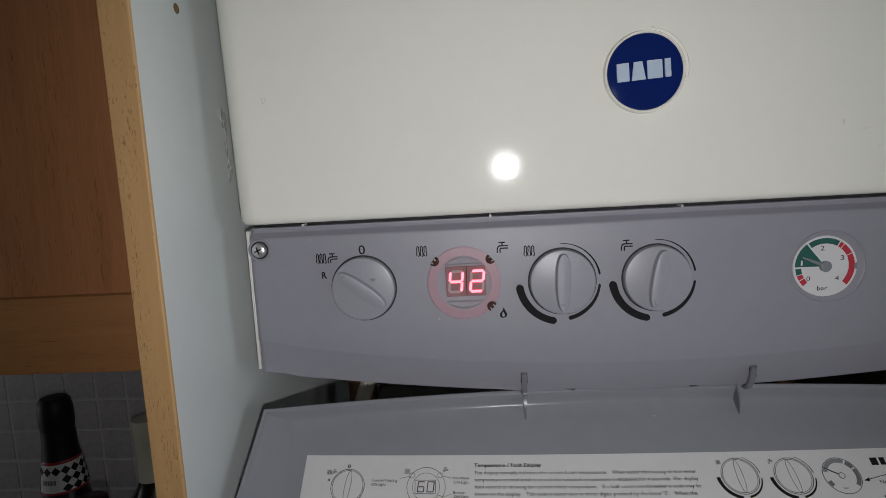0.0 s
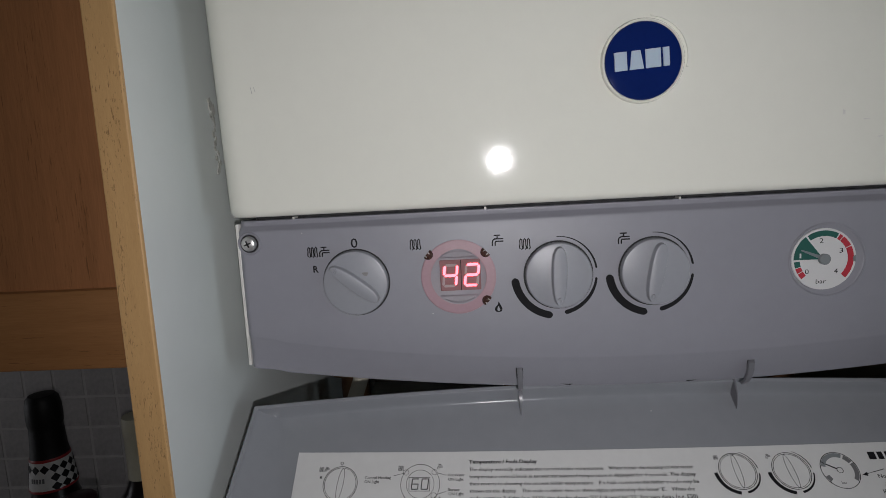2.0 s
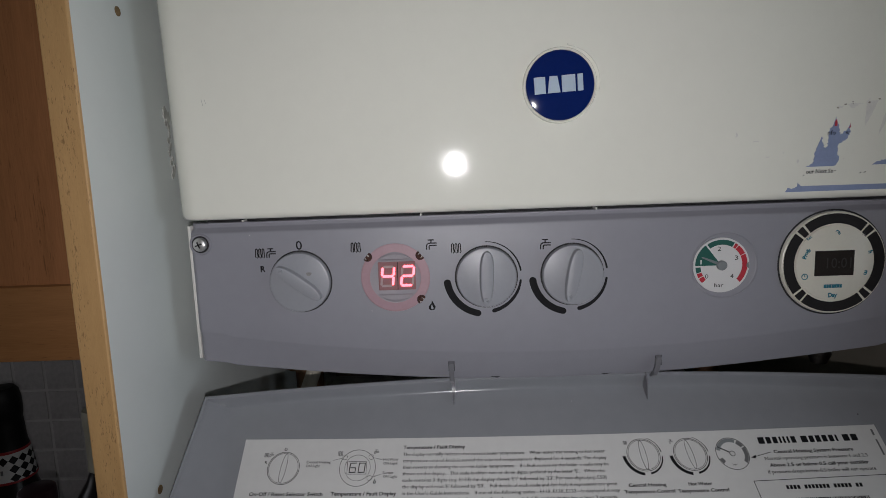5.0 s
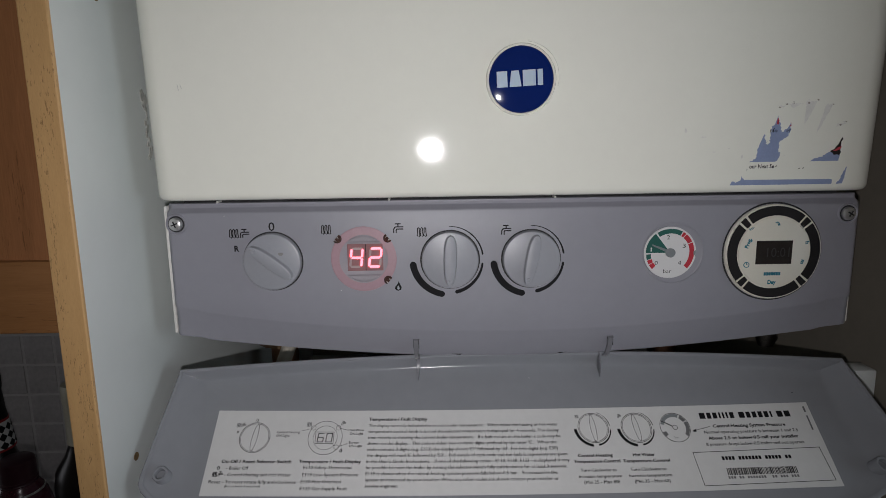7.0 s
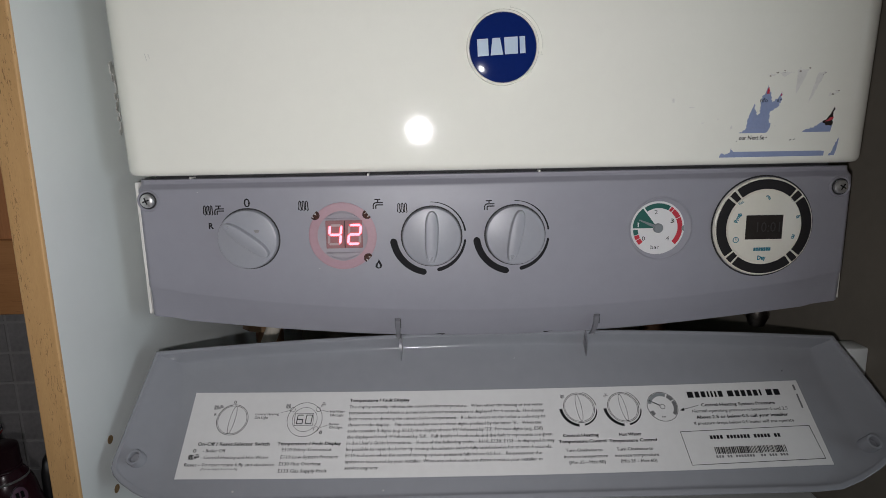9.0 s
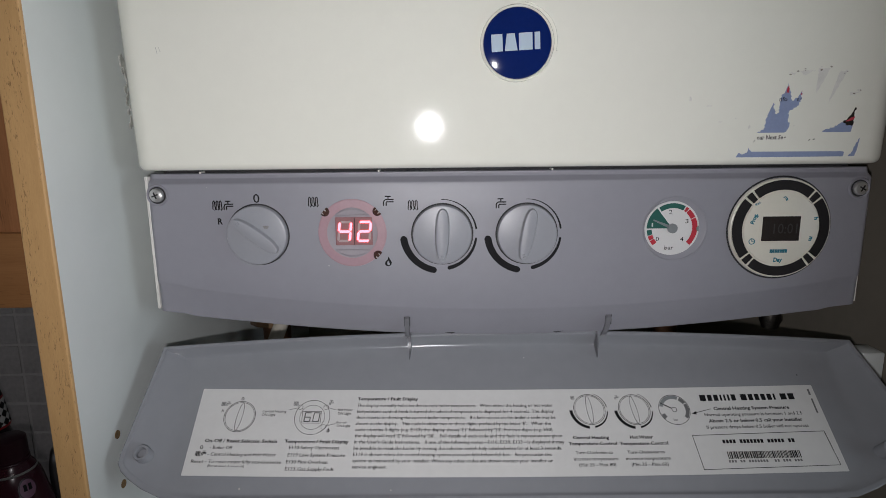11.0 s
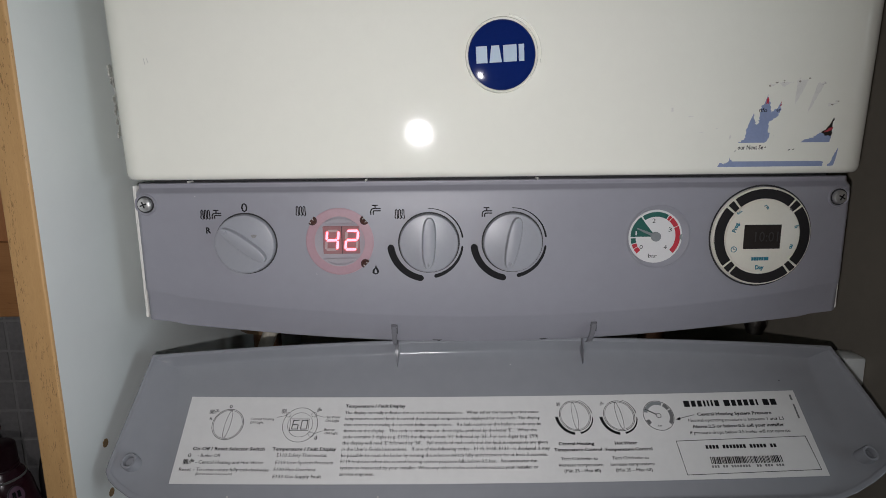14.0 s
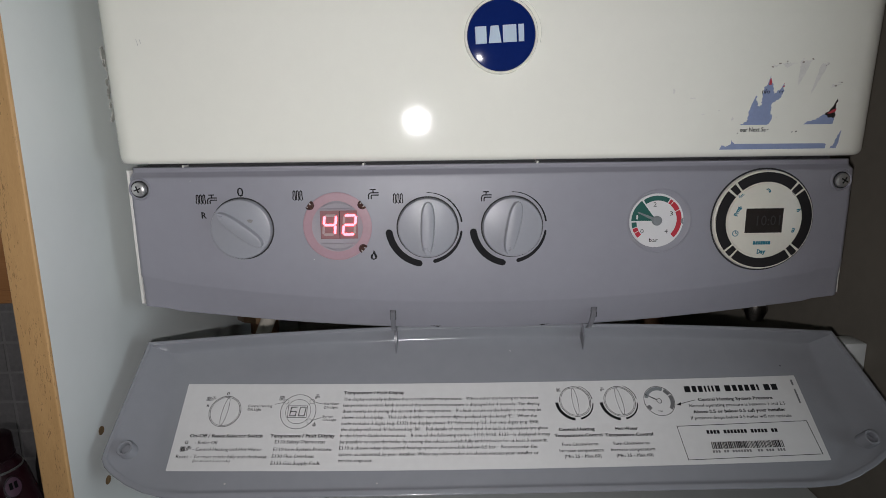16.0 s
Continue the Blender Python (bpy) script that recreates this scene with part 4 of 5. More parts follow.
# ---- the flap ----
def flap():
    """Shallow tray of the drop-down flap: floor, sloped walls and a raised rim."""
    left = [(-0.2262, -0.0005), (-0.2271, -0.0125), (-0.2280, -0.0250), (-0.2290, -0.0375), (-0.2304, -0.0560), (-0.2315, -0.0710), (-0.2312, -0.0765), (-0.2290, -0.0803), (-0.2245, -0.0842), (-0.2160, -0.0893), (-0.2050, -0.0938), (-0.1930, -0.0966), (-0.1800, -0.0976)]
    bottom = [(-0.12 + 0.06 * k, -0.0980) for k in range(5)]
    right = [(0.1800, -0.0980), (0.1944, -0.0970), (0.2080, -0.0925), (0.2190, -0.0875), (0.2290, -0.0815), (0.2370, -0.0750), (0.2418, -0.0690), (0.2432, -0.0635), (0.2420, -0.0570), (0.2404, -0.0500), (0.2376, -0.0375), (0.2342, -0.0230), (0.2310, -0.0105), (0.2284, -0.0005)]
    top = [(0.2284 - 0.4546 * k / 40, -0.0005 + 0.0095 * (1 - (1 - k / 20) ** 2)) for k in range(1, 40)]
    outer = left + bottom + right + top
    n = len(outer)

    def inset(d):
        out = []
        for i in range(n):
            p, q, r = (Vector(outer[(i + k) % n]) for k in (-1, 0, 1))
            t = ((q - p).normalized() + (r - q).normalized()).normalized()
            out.append(q + Vector((-t.y, t.x)) * d)
        return out
    bm = bmesh.new()
    rings = []
    for d, h, wide in ((0.0010, -0.0025, 0), (0.0, 0.0078, 0), (0.0003, 0.0087, 0), (0.0008, 0.0091, 0), (0.0024, 0.0091, 0), (0.0030, 0.0088, 0), (0.0034, 0.0078, 0), (0.0036, 0.0072, 0.0006), (0.0041, 0.0050, 0.0060), (0.0047, 0.0028, 0.0120), (0.0054, 0.0010, 0.0170), (0.0060, 0.0003, 0.0192), (0.0070, 0.0, 0.0215)):
        ring = []
        for i, p in enumerate(inset(d)):
            out_x = min(1.0, max(0.0, (abs(outer[i][0]) - 0.180) / 0.047))
            low = 0.45 + 0.55 * min(1.0, max(0.0, -outer[i][1] / 0.045))
            # the wall is lower along the free edge
            tall = 1.0 - 0.75 * min(1.0, max(0.0, (-outer[i][1] - 0.078) / 0.014))
            ring.append(bm.verts.new((p[0] - math.copysign(wide * out_x * low, p[0]), p[1], h * tall if h > 0 else h)))
        rings.append(ring)
    for a, b in zip(rings, rings[1:]):
        for i in range(n):
            bm.faces.new((a[i], a[(i + 1) % n], b[(i + 1) % n], b[i]))
    floor_ring = [bm.verts.new((v.co.x * 0.93, -0.046 + (v.co.y + 0.046) * 0.8, 0.0)) for v in rings[-1]]
    for i in range(n):
        bm.faces.new((rings[-1][i], rings[-1][(i + 1) % n], floor_ring[(i + 1) % n], floor_ring[i]))
    bm.faces.new(floor_ring)
    bm.faces.new(rings[0])
    bmesh.ops.transform(bm, matrix=ON_FLAP, verts=bm.verts)
    f = part("flap", bm, FLAP, boiler, "grey plastic drop-down flap hanging open", 34)
    # the right post's brown disc paints the shade in its hole
    for x, y, inside, label in ((-0.2190, -0.0705, CHROME, "bright screw end inside the post"), (0.2205, -0.0725, GRIME_AND_SHADE, "brown disc painting the dark of the hole in the post")):
        m = ON_FLAP @ Matrix.Translation((x, y, 0))
        post = part("screw_post", turned([(0.0054, 0.0), (0.0049, 0.0010), (0.0046, 0.0094), (0.0043, 0.0100), (0.0032, 0.0100), (0.0029, 0.0096), (0.0027, 0.0070)], m, 28), FLAP, f, "hollow moulded screw post", 35)
        part("screw_end", turned([(0.00272, 0.0072), (0.0020, 0.0084), (0.0011, 0.0078), (0.0, 0.0080)], m, 14), inside, post, label)
        part("gusset", block((-0.0004, 0.0044, -0.0005), (0.0004, 0.0075, 0.0050)), FLAP, post)
        post.children[-1].data.transform(m @ Matrix.Rotation(radians(-130 if x < 0 else 100), 4, "Z"))
    return f


flap_part = flap()


def hinge_clip(x, lean, foot, slim):
    """Smoky hook out of the panel's slot, and the tapered rib on the flap below it."""
    bm = bmesh.new()
    path = [(1.3240, 0.0285, 0.0011), (1.3245, 0.0225, 0.0014), (1.3225, 0.0190, 0.0015), (1.3160, 0.0185, 0.0015), (1.3110, 0.0205, 0.0014), (1.3085, 0.0240, 0.0012)]
    rows = []
    for k, (z, y, w) in enumerate(path):
        dx = lean * (z - 1.3080)
        rows.append([bm.verts.new((x + dx + sx * w, y + sy, z)) for sx, sy in ((-1, 0), (1, 0), (1, 0.0022), (-1, 0.0022))])
    for a, b in zip(rows, rows[1:]):
        for i in range(4):
            bm.faces.new((a[i], a[(i + 1) % 4], b[(i + 1) % 4], b[i]))
    bm.faces.new(rows[0])
    bm.faces.new(rows[-1])
    c = part("hinge_clip", bm, CLEAR, boiler, "smoky translucent hinge hook", 50)
    bm = bmesh.new()
    rows = []
    for v, w, h in ((0.0085, 0.0012, 0.0094), (0.0050, 0.0013, 0.0100), (-0.0010, 0.0010, 0.0085), (-0.0060, 0.0004, 0.0030), (-0.0075, 0.0002, 0.0004)):
        rows.append([bm.verts.new(ON_FLAP @ Vector((x + foot + sx * w * slim, v, hh))) for sx, hh in ((-1, -0.0005), (-1, h), (1, h), (1, -0.0005))])
    for a, b in zip(rows, rows[1:]):
        for i in range(4):
            bm.faces.new((a[i], a[(i + 1) % 4], b[(i + 1) % 4], b[i]))
    bm.faces.new(rows[0])
    bm.faces.new(rows[-1])
    part("rib", bm, CLEAR, c, "tapered smoky rib on the flap", 40)
    # dark plate laid on the uncut panel, painting the slot's shade
    bm = slab([(x + lean * 0.016 + a, b) for a, b in ((-0.0019, 1.3170), (0.0019, 1.3170), (0.0019, 1.3250), (0.0009, 1.3262), (-0.0009, 1.3262), (-0.0019, 1.3250))], -0.0040, -0.0031, ON_PANEL)
    part("slot", bm, GAP, c, "dark plate painting the shade of a slot in the panel")


hinge_clip(-0.0640, 0.0, 0.0006, 1.0)
hinge_clip(0.0630, 0.17, -0.0012, 0.45)
# dark slivers paint the shaded slits between panel edge and flap rim
for x, sgn in ((-0.0368, 1), (0.0345, -1)):
    part("drain_notch", slab([(x - 0.0042, 1.3116), (x + 0.0046, 1.3116), (x + sgn * 0.0018, 1.3104)], -0.0120, -0.0072, ON_PANEL), GAP, panel, "dark sliver painting the shade of a gap above the flap")


# ---- the instruction label on the flap ----
def instruction_label():
    m = ON_FLAP
    lab = part("instruction_label", slab([(-0.1959 + 0.3926 * k / 30, -0.0844 + 0.0011 * k / 30) for k in range(31)] + [(0.1957 - 0.3915 * k / 30, -0.0293 - 0.0009 * k / 30) for k in range(31)], 0.0002, 0.0005, m), PAPER, boiler, "white printed instruction label stuck to the flap")
    top = m @ Matrix.Translation((0, 0, 0.0005))

    def line(body, x0, x1, v, size, bold=0.0, mat=INK):
        words("text_line", body, x0, x1, -v - size * 0.36, size, top, lab, mat, 0.00012, bold * 0.7, 0.0, 0.00006 if bold else 0.00007)

    def ring(x, v, r, w, a0=0, a1=359.9, mat=INK, taper=1.0):
        part("drawn_line", arc(x, -v, r - w / 2, r + w / 2, a0, a1, 0, 0.00012, top, taper, 40), mat, lab)

    def drawn_knob(x, v, r, turn, scale):
        ring(x, v, r, 0.0003)
        ring(x, v, r * 0.92, 0.00022)
        tm = top @ Matrix.Translation((x, -v, 0)) @ Matrix.Rotation(radians(turn), 4, "Z")
        pts = [(r * 0.17 * math.cos(a), r * 0.9 * math.sin(a)) for a in [2 * math.pi * i / 24 for i in range(25)]]
        part("drawn_line", stroke(pts, 0.00022, 0, 0.00012, tm), INK, lab)
        if scale:
            part("drawn_line", arc(x, -v, r * 1.10, r * 1.30, 183, 262, 0, 0.00012, top, 0.85, 20), INK, lab)
            part("drawn_line", arc(x, -v, r * 1.10, r * 1.22, 279, 353, 0, 0.00012, top, 0.5, 20), INK, lab)
            part("drawn_line", arc(x, -v, r * 1.10, r * 1.15, 7, 70, 0, 0.00012, top, 0.4, 20), INK, lab)
    drawn_knob(-0.1688, 0.0482, 0.0098, -6, False)
    line("0", -0.1700, -0.1682, 0.0366, 0.0030)
    line("R", -0.1809, -0.1794, 0.0447, 0.0022, 0.02)
    radiator_icon(-0.1805, -0.0402, 0.0026, top, lab, GREYINK)
    tap_icon(-0.1774, -0.0400, 0.0024, top, lab, GREYINK)
    line("Central Heating", -0.1550, -0.1401, 0.0446, 0.0023)
    line("ON Light", -0.1550, -0.1465, 0.0469, 0.0023)
    ring(-0.1232, 0.0482, 0.0110, 0.00025)
    ring(-0.1232, 0.0482, 0.0078, 0.0002)
    part("drawn_line", stroke([(-0.1294, -0.0520), (-0.1178, -0.0520), (-0.1178, -0.0445), (-0.1296, -0.0445), (-0.1294, -0.0520)], 0.00025, 0, 0.00012, top), INK, lab)
    bm = bmesh.new()
    for x, lines in ((-0.1261, ((0.9, 1, -0.9, 1), (-1, 0.9, -1, -0.9), (-0.9, -1, 0.9, -1), (1, -0.9, 1, -0.1), (0.9, 0, -0.9, 0))), (-0.1206, ((0.9, 1, -0.9, 1), (-1, 0.9, -1, -0.9), (-0.9, -1, 0.9, -1), (1, -0.9, 1, 0.9)))):
        for ax, ay, bx, by in lines:
            stroke([(x + ax * 0.0018 + ay * 0.0003, -0.0482 + ay * 0.0028), (x + bx * 0.0018 + by * 0.0003, -0.0482 + by * 0.0028)], 0.0005, 0, 0.00012, top, bm)
    part("drawn_digits", bm, INK, lab)
    for x, v in ((-0.1314, 0.0418), (-0.1152, 0.0417), (-0.1155, 0.0544)):
        ring(x, v, 0.0015, 0.0002)
    radiator_icon(-0.1345, -0.0395, 0.0028, top, lab, GREYINK)
    tap_icon(-0.1121, -0.0386, 0.0026, top, lab, GREYINK)
    flame_icon(-0.1123, -0.0563, 0.0028, top, lab)
    part("drawn_line", stroke([(-0.1385, -0.0436), (-0.1326, -0.0422)], 0.0002, 0, 0.00012, top), INK, lab)
    part("drawn_line", stroke([(-0.1138, -0.0420), (-0.1086, -0.0434)], 0.0002, 0, 0.00012, top), INK, lab)
    part("drawn_line", stroke([(-0.1140, -0.0540), (-0.1086, -0.0521)], 0.0002, 0, 0.00012, top), INK, lab)
    line("Hot Water", -0.1076, -0.0983, 0.0432, 0.0023)
    line("ON Light", -0.1075, -0.0989, 0.0456, 0.0023)
    line("Burner", -0.1076, -0.1011, 0.0513, 0.0023)
    line("ON Light", -0.1073, -0.0990, 0.0535, 0.0023)
    line("On-Off / Reset Selector Switch", -0.1868, -0.1427, 0.0635, 0.0030, 0.03)
    line("0", -0.1888, -0.1868, 0.0676, 0.0032)
    line("- Boiler Off", -0.1828, -0.1691, 0.0676, 0.0029)
    radiator_icon(-0.1892, -0.0716, 0.0028, top, lab)
    tap_icon(-0.1857, -0.0713, 0.0026, top, lab)
    line("- Central Heating and Hot Water", -0.1832, -0.1420, 0.0716, 0.0029)
    line("Reset", -0.1920, -0.1847, 0.0760, 0.0029)
    line("- To reset rotate fully anti-clockwise", -0.1835, -0.1382, 0.0759, 0.0029)
    line("(for at least 3 seconds)", -0.1816, -0.1597, 0.0785, 0.0020)
    line("Temperature / Fault Display", -0.1380, -0.0989, 0.0634, 0.0030, 0.03)
    line("E110 Safety Thermostat", -0.1347, -0.1043, 0.0671, 0.0029)
    line("E119 Low System Pressure", -0.1349, -0.1002, 0.0715, 0.0029)
    line("E130 Flue Overheat", -0.1352, -0.1101, 0.0756, 0.0029)
    line("E133 Gas Supply Fault", -0.1352, -0.1062, 0.0797, 0.0029)
    line("Temperature / Fault Display", -0.0956, -0.0572, 0.0359, 0.0030, 0.03)
    text = (("The display normally indicates the current boiler temperature.   When either the heating or hot water", 0.0277), ("temperature control knob is turned the selected temperature is displayed for 4 seconds. The display", 0.0280), ("then reverts to showing the current boiler temperature.   If a fault occurs on the boiler a code may be", 0.0285),
            ("shown on the display.   This code is either two or three digits, prefixed by the letter 'E'.   When the", 0.0253), ("code contains 3 digits (e.g. E133) the display shows 'E1' followed by '33'. For two digits (e.g. E50)", 0.0257), ("the display will read 'E' followed by '50'.   Full details of each code and the fault it represents are given", 0.0311),
            ("in the User's Guide Instructions.   If one of the following codes - E110, E130, E133 - is displayed it may", 0.0320), ("be possible to reset the boiler by turning the selector switch fully anticlockwise for at least 3 seconds.", 0.0300), ("E119 is shown when the central heating system pressure falls below 0.5 bar.   Re-pressurise the", 0.0233),
            ("system as instructed by your installer. When any other codes are shown contact your installer or", 0.0237), ("service engineer.", -0.0751))
    for k, (body, x1) in enumerate(text):
        line(body, -0.0956, x1, 0.0402 + k * 0.00396 - k * k * 0.000016, 0.0029)
    drawn_knob(0.0506, 0.0432, 0.0098, 3, True)
    drawn_knob(0.0787, 0.0436, 0.0098, 6, True)
    radiator_icon(0.0410, -0.0356, 0.0022, top, lab, GREYINK)
    tap_icon(0.0690, -0.0356, 0.0022, top, lab, GREYINK)
    ring(0.1038, 0.0440, 0.0096, 0.0003)
    ring(0.1038, 0.0440, 0.0015, 0.0003)
    for a0, a1, mat in ((25, -40, GREYINK), (58, 30, GREYINK), (165, 65, NEEDLE), (220, 200, GREYINK)):
        part("drawn_line", arc(0.1038, -0.0440, 0.0070, 0.0092, a0, a1, 0, 0.00012, top, 1.0, 16), mat, lab)
    part("drawn_line", stroke([(0.1024, -0.0432), (0.0962, -0.0398)], 0.0006, 0, 0.00012, top), INK, lab)
    line("bar", 0.1018, 0.1045, 0.0505, 0.0018, 0, GREYINK)
    part("drawn_line", stroke([(0.1160, -0.0464), (0.1264, -0.0440)], 0.0003, 0, 0.00012, top), INK, lab)
    part("drawn_line", slab([(0.1140, -0.0468), (0.1168, -0.0474), (0.1172, -0.0452)], 0, 0.00012, top), INK, lab)
    line("Central Heating", 0.0376, 0.0596, 0.0609, 0.0028, 0.03)
    line("Temperature Control", 0.0345, 0.0637, 0.0646, 0.0028, 0.03)
    line("Hot Water", 0.0724, 0.0862, 0.0610, 0.0028, 0.03)
    line("Temperature Control", 0.0654, 0.0947, 0.0648, 0.0028, 0.03)
    for x, lo, hi in ((0.0, "25", "80"), (0.0310, "35", "60")):
        line("Turn Clockwise to", 0.0379 + x, 0.0602 + x, 0.0700, 0.0028)
        line("increase temperature", 0.0363 + x, 0.0628 + x, 0.0737, 0.0028)
        line("(Min " + lo + " - Max " + hi + ")", 0.0389 + x, 0.0608 + x, 0.0772, 0.0028)
    # product title as plain bars, letter by letter
    spans, x = [], 0.1218
    for ch in "WmmiiimwWmmmmiwWW":
        w = {"W": 0.0041, "m": 0.0032, "i": 0.0017, "w": 0.0}[ch]
        if w:
            spans.append((x, x + w - 0.0006))
        x += w + (0.0020 if ch == "w" else 0.0006)
    k = (0.1817 - 0.1218) / (spans[-1][1] - 0.1218)
    bars("title_bar", [(0.1218 + (a - 0.1218) * k, 0.1218 + (b - 0.1218) * k) for a, b in spans], -0.0387, -0.0347, top, lab, INK, 0.00012)
    line("Central Heating System Pressure", 0.1284, 0.1759, 0.0437, 0.0029, 0.03)
    line("Normal operating pressure is between 1 and 2.5", 0.1217, 0.1826, 0.0476, 0.0029)
    line("Above 2.5 or below 0.5 call your installer", 0.1231, 0.1813, 0.0516, 0.0029, 0.03)
    line("If pressure drops below 0.5 boiler will not operate", 0.1207, 0.1835, 0.0555, 0.0029)
    part("drawn_line", stroke([(0.1106, -0.0605), (0.1916, -0.0593), (0.1932, -0.0796), (0.1121, -0.0808), (0.1106, -0.0605)], 0.0003, 0, 0.00012, top), INK, lab)
    bars("type_bar", [(0.1278 + 0.0021 * k, 0.1278 + 0.0021 * k + 0.0015) for k in range(21) if k not in (4, 12, 18)], -0.0656, -0.0634, top, lab, INK, 0.00012)
    part("barcode_patch", slab([(0.1262, -0.0780), (0.1748, -0.0770), (0.1748, -0.0690), (0.1262, -0.0696)], 0, 0.0001, top), PAPER, lab, "small white barcode patch")
    rng = random.Random(11)
    spans, x = [], 0.1284
    while x < 0.1720:
        w = rng.choice((0.0003, 0.0005, 0.0008))
        spans.append((x, x + w))
        x += w + rng.choice((0.0003, 0.0004, 0.0006))
    bars("barcode_bar", spans, -0.0748, -0.0706, top, lab, INK, 0.0002)
    bars("serial_bar", [(0.1280 + 0.0017 * k, 0.1280 + 0.0017 * k + 0.0011) for k in range(26) if k not in (3, 6, 14, 15, 18, 22)], -0.0770, -0.0756, top, lab, GREYINK, 0.0002)
    bars("edge_bar", [(0.1918, 0.1930)], -0.0360, -0.0322, top, lab, GREYINK, 0.00012)
    bars("edge_bar", [(0.1919, 0.1929)], -0.0480, -0.0385, top, lab, GREYINK, 0.00012)
    # the label is bent within its flat plane to fit the camera's view
    back = m.inverted()
    for ob in [lab] + list(lab.children):
        for v in ob.data.vertices:
            q = back @ v.co
            v.co = m @ Vector((q.x, q.y - 0.00605 * q.x + 0.05223 * q.x * q.x, q.z))


instruction_label()

# ---- pipes under the boiler ----
for x, y, r, mat, name, label in ((-0.203, 0.200, 0.013, COPPER, "copper_pipe", "copper pipe under the boiler"), (-0.060, 0.210, 0.0075, COPPER, "copper_pipe", "thin copper pipe under the boiler"), (0.035, 0.210, 0.011, COPPER, "copper_pipe", "copper gas pipe under the boiler"), (0.110, 0.210, 0.0075, COPPER, "copper_pipe", "thin copper pipe under the boiler"), (0.175, 0.200, 0.011, COPPER, "copper_pipe", "copper return pipe under the boiler")):
    p = tagged(part(name, tube([(x, y, 1.1502), (x, y, 1.25), (x, y, 1.3448)], r), mat, None, "", 40), label, "pipe", "pipes under the boiler")
    part("valve", turned([(r * 1.2, 0), (r * 1.9, 0.003), (r * 1.9, 0.014), (r * 1.3, 0.017), (r * 1.3, 0.028), (r * 1.7, 0.030), (r * 1.7, 0.040), (r, 0.042)], Matrix.Translation((x, y, 1.262)), 12), BRASS, p, "brass compression valve", 30)
tagged(part("drain_hose", tube([(-0.176, 0.19, 1.3448), (-0.178, 0.185, 1.31), (-0.186, 0.17, 1.28), (-0.196, 0.155, 1.25), (-0.200, 0.15, 1.1502)], 0.0065), PLASTER, None, "", 40), "cream plastic drain hose under the boiler", "hose")
filling = tagged(part("valve_lever", turned([(0.0, -0.009), (0.006, -0.008), (0.009, 0.0), (0.007, 0.007), (0.0, 0.009)], Matrix.Translation((0.229, 0.120, 1.288)), 24), DARKCHROME, None, "", 50), "chrome valve cap under the boiler", "valve")
part("stem", tube([(0.229, 0.126, 1.288), (0.224, 0.19, 1.288), (0.203, 0.195, 1.3448)], 0.005), BRASS, filling, "brass stem", 40)


# ---- bottles on the worktop ----
BASE = 0.860


def bottle(name, x, y, profile, material, label, category="bottle"):
    b = part(name, turned(profile, Matrix.Translation((x, y, BASE)), 40), material, None, "", 40)
    return tagged(b, label, category, "bottles on the worktop")


def sleeve(name, x, y, profile, material, parent, label):
    return part(name, turned(profile, Matrix.Translation((x, y, BASE)), 40), material, parent, label, 40)


BX, BY = -0.6615, 0.380
fizz = bottle("sparkling_wine_bottle", BX, BY, [(0.0, 0.0), (0.049, 0.0), (0.0528, 0.004), (0.0528, 0.077), (0.0478, 0.113), (0.0352, 0.161), (0.0258, 0.195), (0.0221, 0.230), (0.0182, 0.289), (0.0182, 0.314), (0.0, 0.314)], DARKGLASS, "dark sparkling wine bottle with black foil and a chequered collar")
sleeve("foil", BX, BY, [(0.0226, 0.242), (0.0212, 0.252), (0.0204, 0.264), (0.0199, 0.276), (0.0193, 0.281), (0.0204, 0.287), (0.0209, 0.296), (0.0205, 0.309), (0.0185, 0.3197), (0.0150, 0.3241), (0.0, 0.3254)], FOIL, fizz, "crumpled black foil over the cork")
sleeve("red_trim", BX, BY, [(0.0234, 0.2396), (0.0235, 0.2411), (0.0229, 0.2433)], REDFOIL, fizz, "thin red trim")


def collar():
    """Chequered paper collar with a white patch, in small separate lozenges."""
    base = sleeve("collar", BX, BY, [(0.0274, 0.2030), (0.0259, 0.2169), (0.0234, 0.2396)], WHITELAB, fizz, "white paper collar")

    def at(a, h, off):
        r = 0.0284 + (0.0234 - 0.0284) * (h - 0.1943) / 0.0453 + off
        return (BX + r * math.cos(a), BY + r * math.sin(a), BASE + h)
    for i in range(14):
        aa = radians(-250 + i * 25.7)
        for j in range(3):
            h = 0.2075 + 0.0118 * j
            if -142 < math.degrees(aa) < -66 and 0.2000 < h < 0.2290:
                continue
            bm = bmesh.new()
            da, dh = radians(12.7), 0.0058
            vs = [bm.verts.new(at(aa + p * da, h + q * dh, 0.0004)) for p, q in ((0, -1), (0.5, -0.5), (1, 0), (0.5, 0.5), (0, 1), (-0.5, 0.5), (-1, 0), (-0.5, -0.5))]
            bm.faces.new(vs)
            part("lozenge", bm, FOIL, base)
    bm = bmesh.new()
    for k in range(5):
        a0 = radians(-112 + k * 8.5)
        vs = [bm.verts.new(at(a, h, 0.0004)) for a, h in ((a0, 0.2140), (a0 + radians(6), 0.2140), (a0 + radians(6), 0.2200), (a0, 0.2200))]
        bm.faces.new(vs)
    part("lettering_bars", bm, GREYINK, base)
    sleeve("lower_red_trim", BX, BY, [(0.0279, 0.2005), (0.0281, 0.2022), (0.0276, 0.2037)], REDFOIL, fizz, "thin red trim")


collar()
WX, WY = -0.5400, 0.386
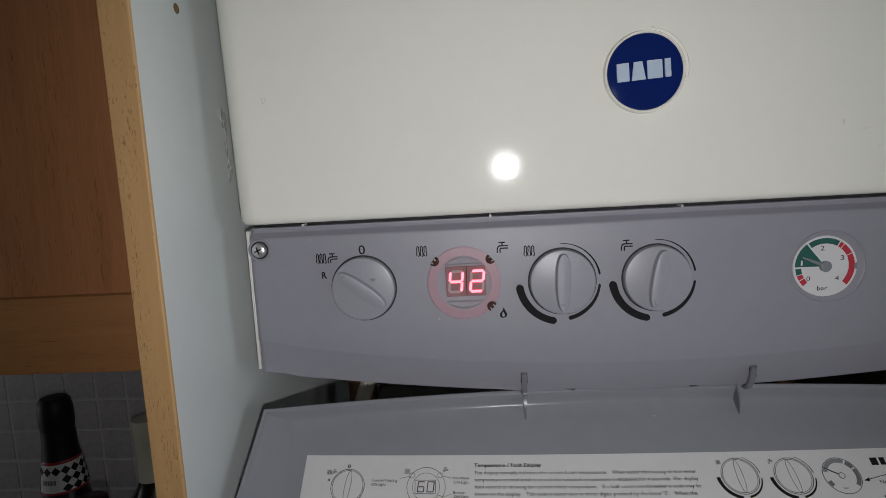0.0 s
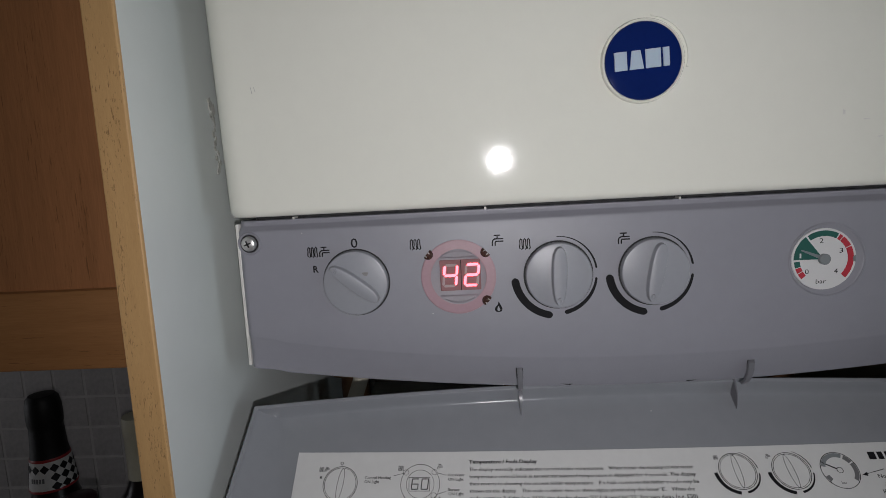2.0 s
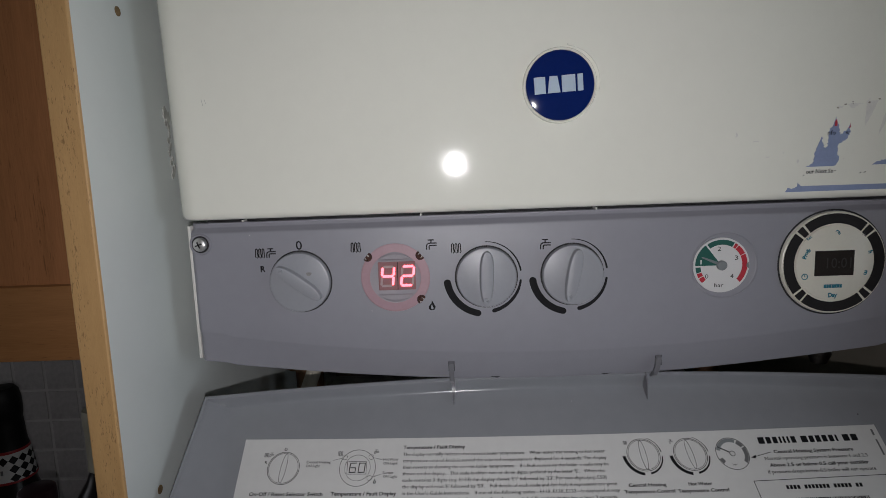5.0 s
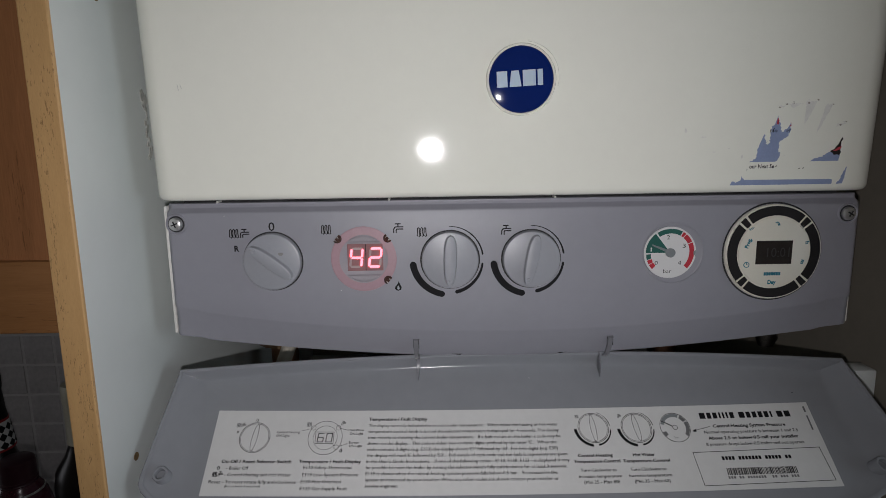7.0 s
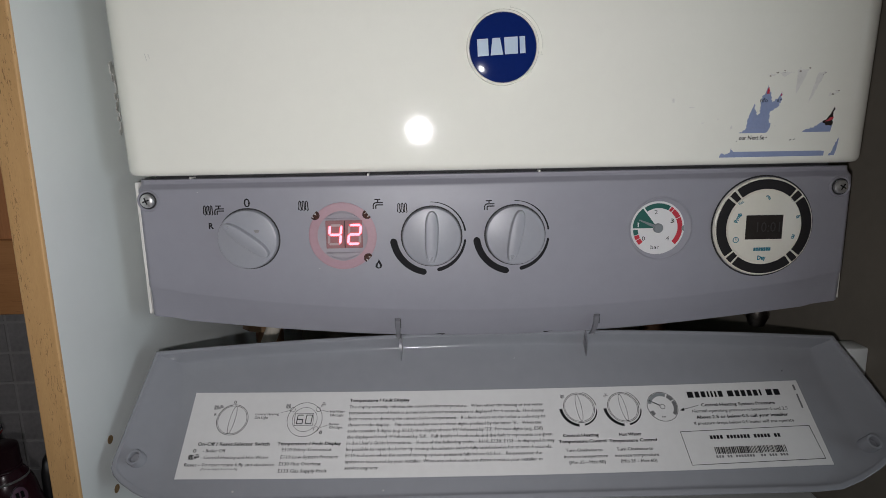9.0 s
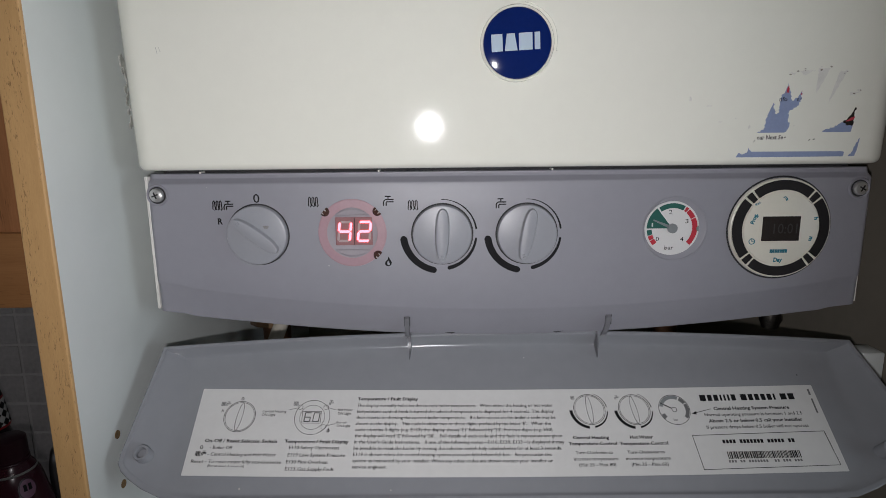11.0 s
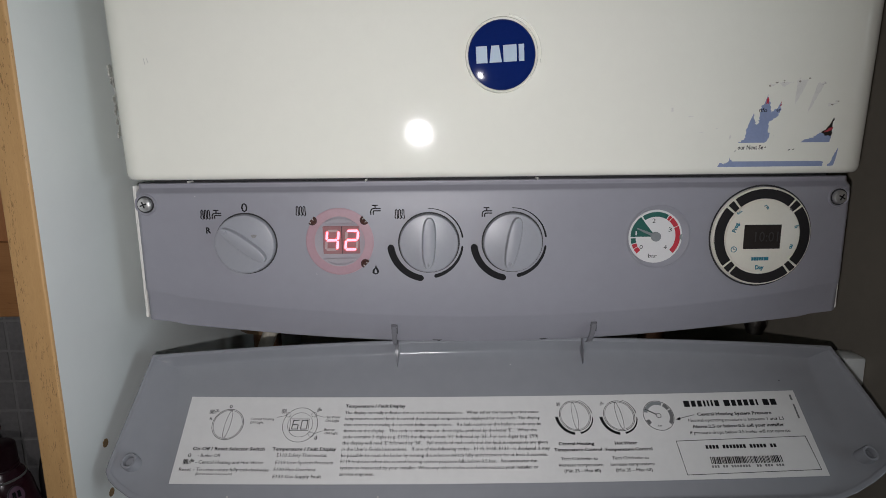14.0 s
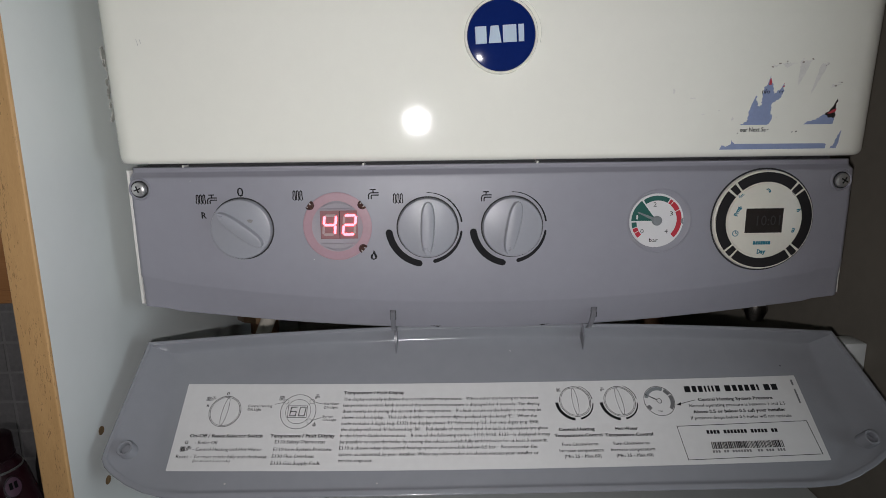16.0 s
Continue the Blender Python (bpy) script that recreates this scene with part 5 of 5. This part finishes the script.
wine = bottle("wine_bottle", WX, WY, [(0.0, 0.0), (0.037, 0.0), (0.0395, 0.004), (0.0395, 0.150), (0.036, 0.170), (0.0235, 0.190), (0.0182, 0.2040), (0.0174, 0.279), (0.0, 0.279)], DARKGLASS, "dark wine bottle with a cream capsule")
sleeve("capsule", WX, WY, [(0.0191, 0.2072), (0.0192, 0.2110), (0.0187, 0.2122), (0.0185, 0.2626), (0.0191, 0.2650), (0.0194, 0.2852), (0.0184, 0.2896), (0.0, 0.2902)], CREAMFOIL, wine, "cream foil capsule")
PX, PY = -0.5185, 0.240
plum = bottle("plum_bottle", PX, PY, [(0.0, 0.0), (0.036, 0.0), (0.038, 0.004), (0.038, 0.150), (0.0365, 0.172), (0.0335, 0.187), (0.0308, 0.197), (0.0286, 0.210), (0.0262, 0.219), (0.0215, 0.2290), (0.0188, 0.2330), (0.0180, 0.2370), (0.0170, 0.2400), (0.0, 0.2400)], PURPLE, "dark plum-coloured liqueur bottle with an oval label")
sleeve("cap", PX, PY, [(0.0186, 0.2345), (0.0187, 0.2360), (0.0182, 0.2367), (0.0187, 0.2376), (0.0187, 0.2390), (0.0180, 0.2398), (0.0178, 0.2570), (0.0174, 0.2605), (0.0150, 0.2625), (0.0, 0.2630)], PLUMCAP, plum, "dark plum screw cap with a ridged skirt")
sleeve("silver_band", PX, PY, [(0.0240, 0.2243), (0.0242, 0.2255), (0.0231, 0.2266)], CHROME, plum, "bright metal band")


def oval_label():
    def at(a, h, off):
        r = 0.0308 - (h - 0.197) * 0.17 - max(0.0, h - 0.210) * 0.10 + off
        return (PX + r * math.cos(a), PY + r * math.sin(a), BASE + h)
    for name, da, dh, off, mat in (("oval_label", 17.5, 0.0118, 0.0006, PLUMCAP), ("oval_face", 15, 0.0102, 0.0010, PINKLAB)):
        bm = bmesh.new()
        c = bm.verts.new(at(radians(-28), 0.2095, off))
        ring = [bm.verts.new(at(radians(-28 + da * math.cos(t)), 0.2095 + dh * math.sin(t), off)) for t in [2 * math.pi * i / 32 for i in range(32)]]
        for i in range(32):
            bm.faces.new((c, ring[i], ring[(i + 1) % 32]))
        part(name, bm, mat, plum, "oval mauve label" if mat is PINKLAB else "dark label border")
    for k in range(2):
        a0 = radians(-36 + k * 9)
        bm = bmesh.new()
        bm.faces.new([bm.verts.new(at(a, h, 0.0020)) for a, h in ((a0, 0.2080), (a0 + radians(6), 0.2080), (a0 + radians(6), 0.2150), (a0, 0.2150))])
        part("lettering_bar", bm, INK, plum)


oval_label()

# crumbs of old sealant between cupboard side and case
rng = random.Random(3)
for k in range(16):
    f = k / 15
    y, z = 0.0440 + 0.0030 * f + rng.uniform(-0.0025, 0.0025), 1.4880 - 0.0420 * f
    r = rng.uniform(0.0010, 0.0021) * (1.5 if k in (1, 2, 13, 14) else 1.0)
    pts = [(r * math.cos(a) * rng.uniform(0.4, 1.1), 1.5 * r * math.sin(a) * rng.uniform(0.5, 1.1)) for a in [2 * math.pi * i / 11 for i in range(11)]]
    m = Matrix(((0, 0, 1, -0.2411), (1, 0, 0, y), (0, 1, 0, z), (0, 0, 0, 1)))
    part("sealant_crumb", slab(pts, 0, rng.uniform(0.0003, 0.0009), m), SILICONE, cup_side, "crumb of old clear sealant")

# specks of dust and grit
for u, v, r, mat, label in ((0.0128, -0.0072, 0.00028, DIAL, "white speck of dust"), (0.1895, -0.0214, 0.0004, INK, "dark speck of grit"), (-0.0720, -0.0905, 0.0005, SCUFF, "pale speck of adhesive"), (-0.1600, -0.0890, 0.0006, SCUFF, "pale speck of adhesive")):
    pts = [(u + r * math.cos(a) * rng.uniform(0.6, 1.2), v + r * math.sin(a) * rng.uniform(0.6, 1.2)) for a in [2 * math.pi * i / 9 for i in range(9)]]
    part("speck", slab(pts, 0.0, 0.0003, ON_FLAP), mat, flap_part, label)
for x, z, r in ((-0.1118, 1.3583, 0.0003), (-0.1840, 1.4080, 0.00025)):
    pts = [(x + r * math.cos(a) * rng.uniform(0.6, 1.2), z + r * math.sin(a) * rng.uniform(0.6, 1.2)) for a in [2 * math.pi * i / 9 for i in range(9)]]
    part("speck", slab(pts, 0.0, 0.0002, ON_PANEL), DIAL, panel, "white speck of dust")

# ---- tiles, one by one ----
bm = block((-PITCH / 2 + 0.0017, -0.0022, -PITCH / 2 + 0.0017), (PITCH / 2 - 0.0017, 0.0022, PITCH / 2 - 0.0017), 0.0008, 1)
tile_mesh = bpy.data.meshes.new("tile")
bm.to_mesh(tile_mesh)
bm.free()
tile_mesh.materials.append(TILE)
rng = random.Random(2)
for i in range(19):
    for j in range(10):
        x, z = -0.6730 + PITCH * (7.5 - i), 1.1430 + PITCH * (3.5 - j)
        if z < 0.886 or x > -0.281:
            continue
        ob = hang(new("tile", tile_mesh), splash)
        ob.matrix_basis = Matrix.Translation((x, WALL_Y - 0.0044 + rng.uniform(-0.0002, 0.0002), z)) @ Euler((rng.uniform(-0.006, 0.006), 0, rng.uniform(-0.006, 0.006))).to_matrix().to_4x4()
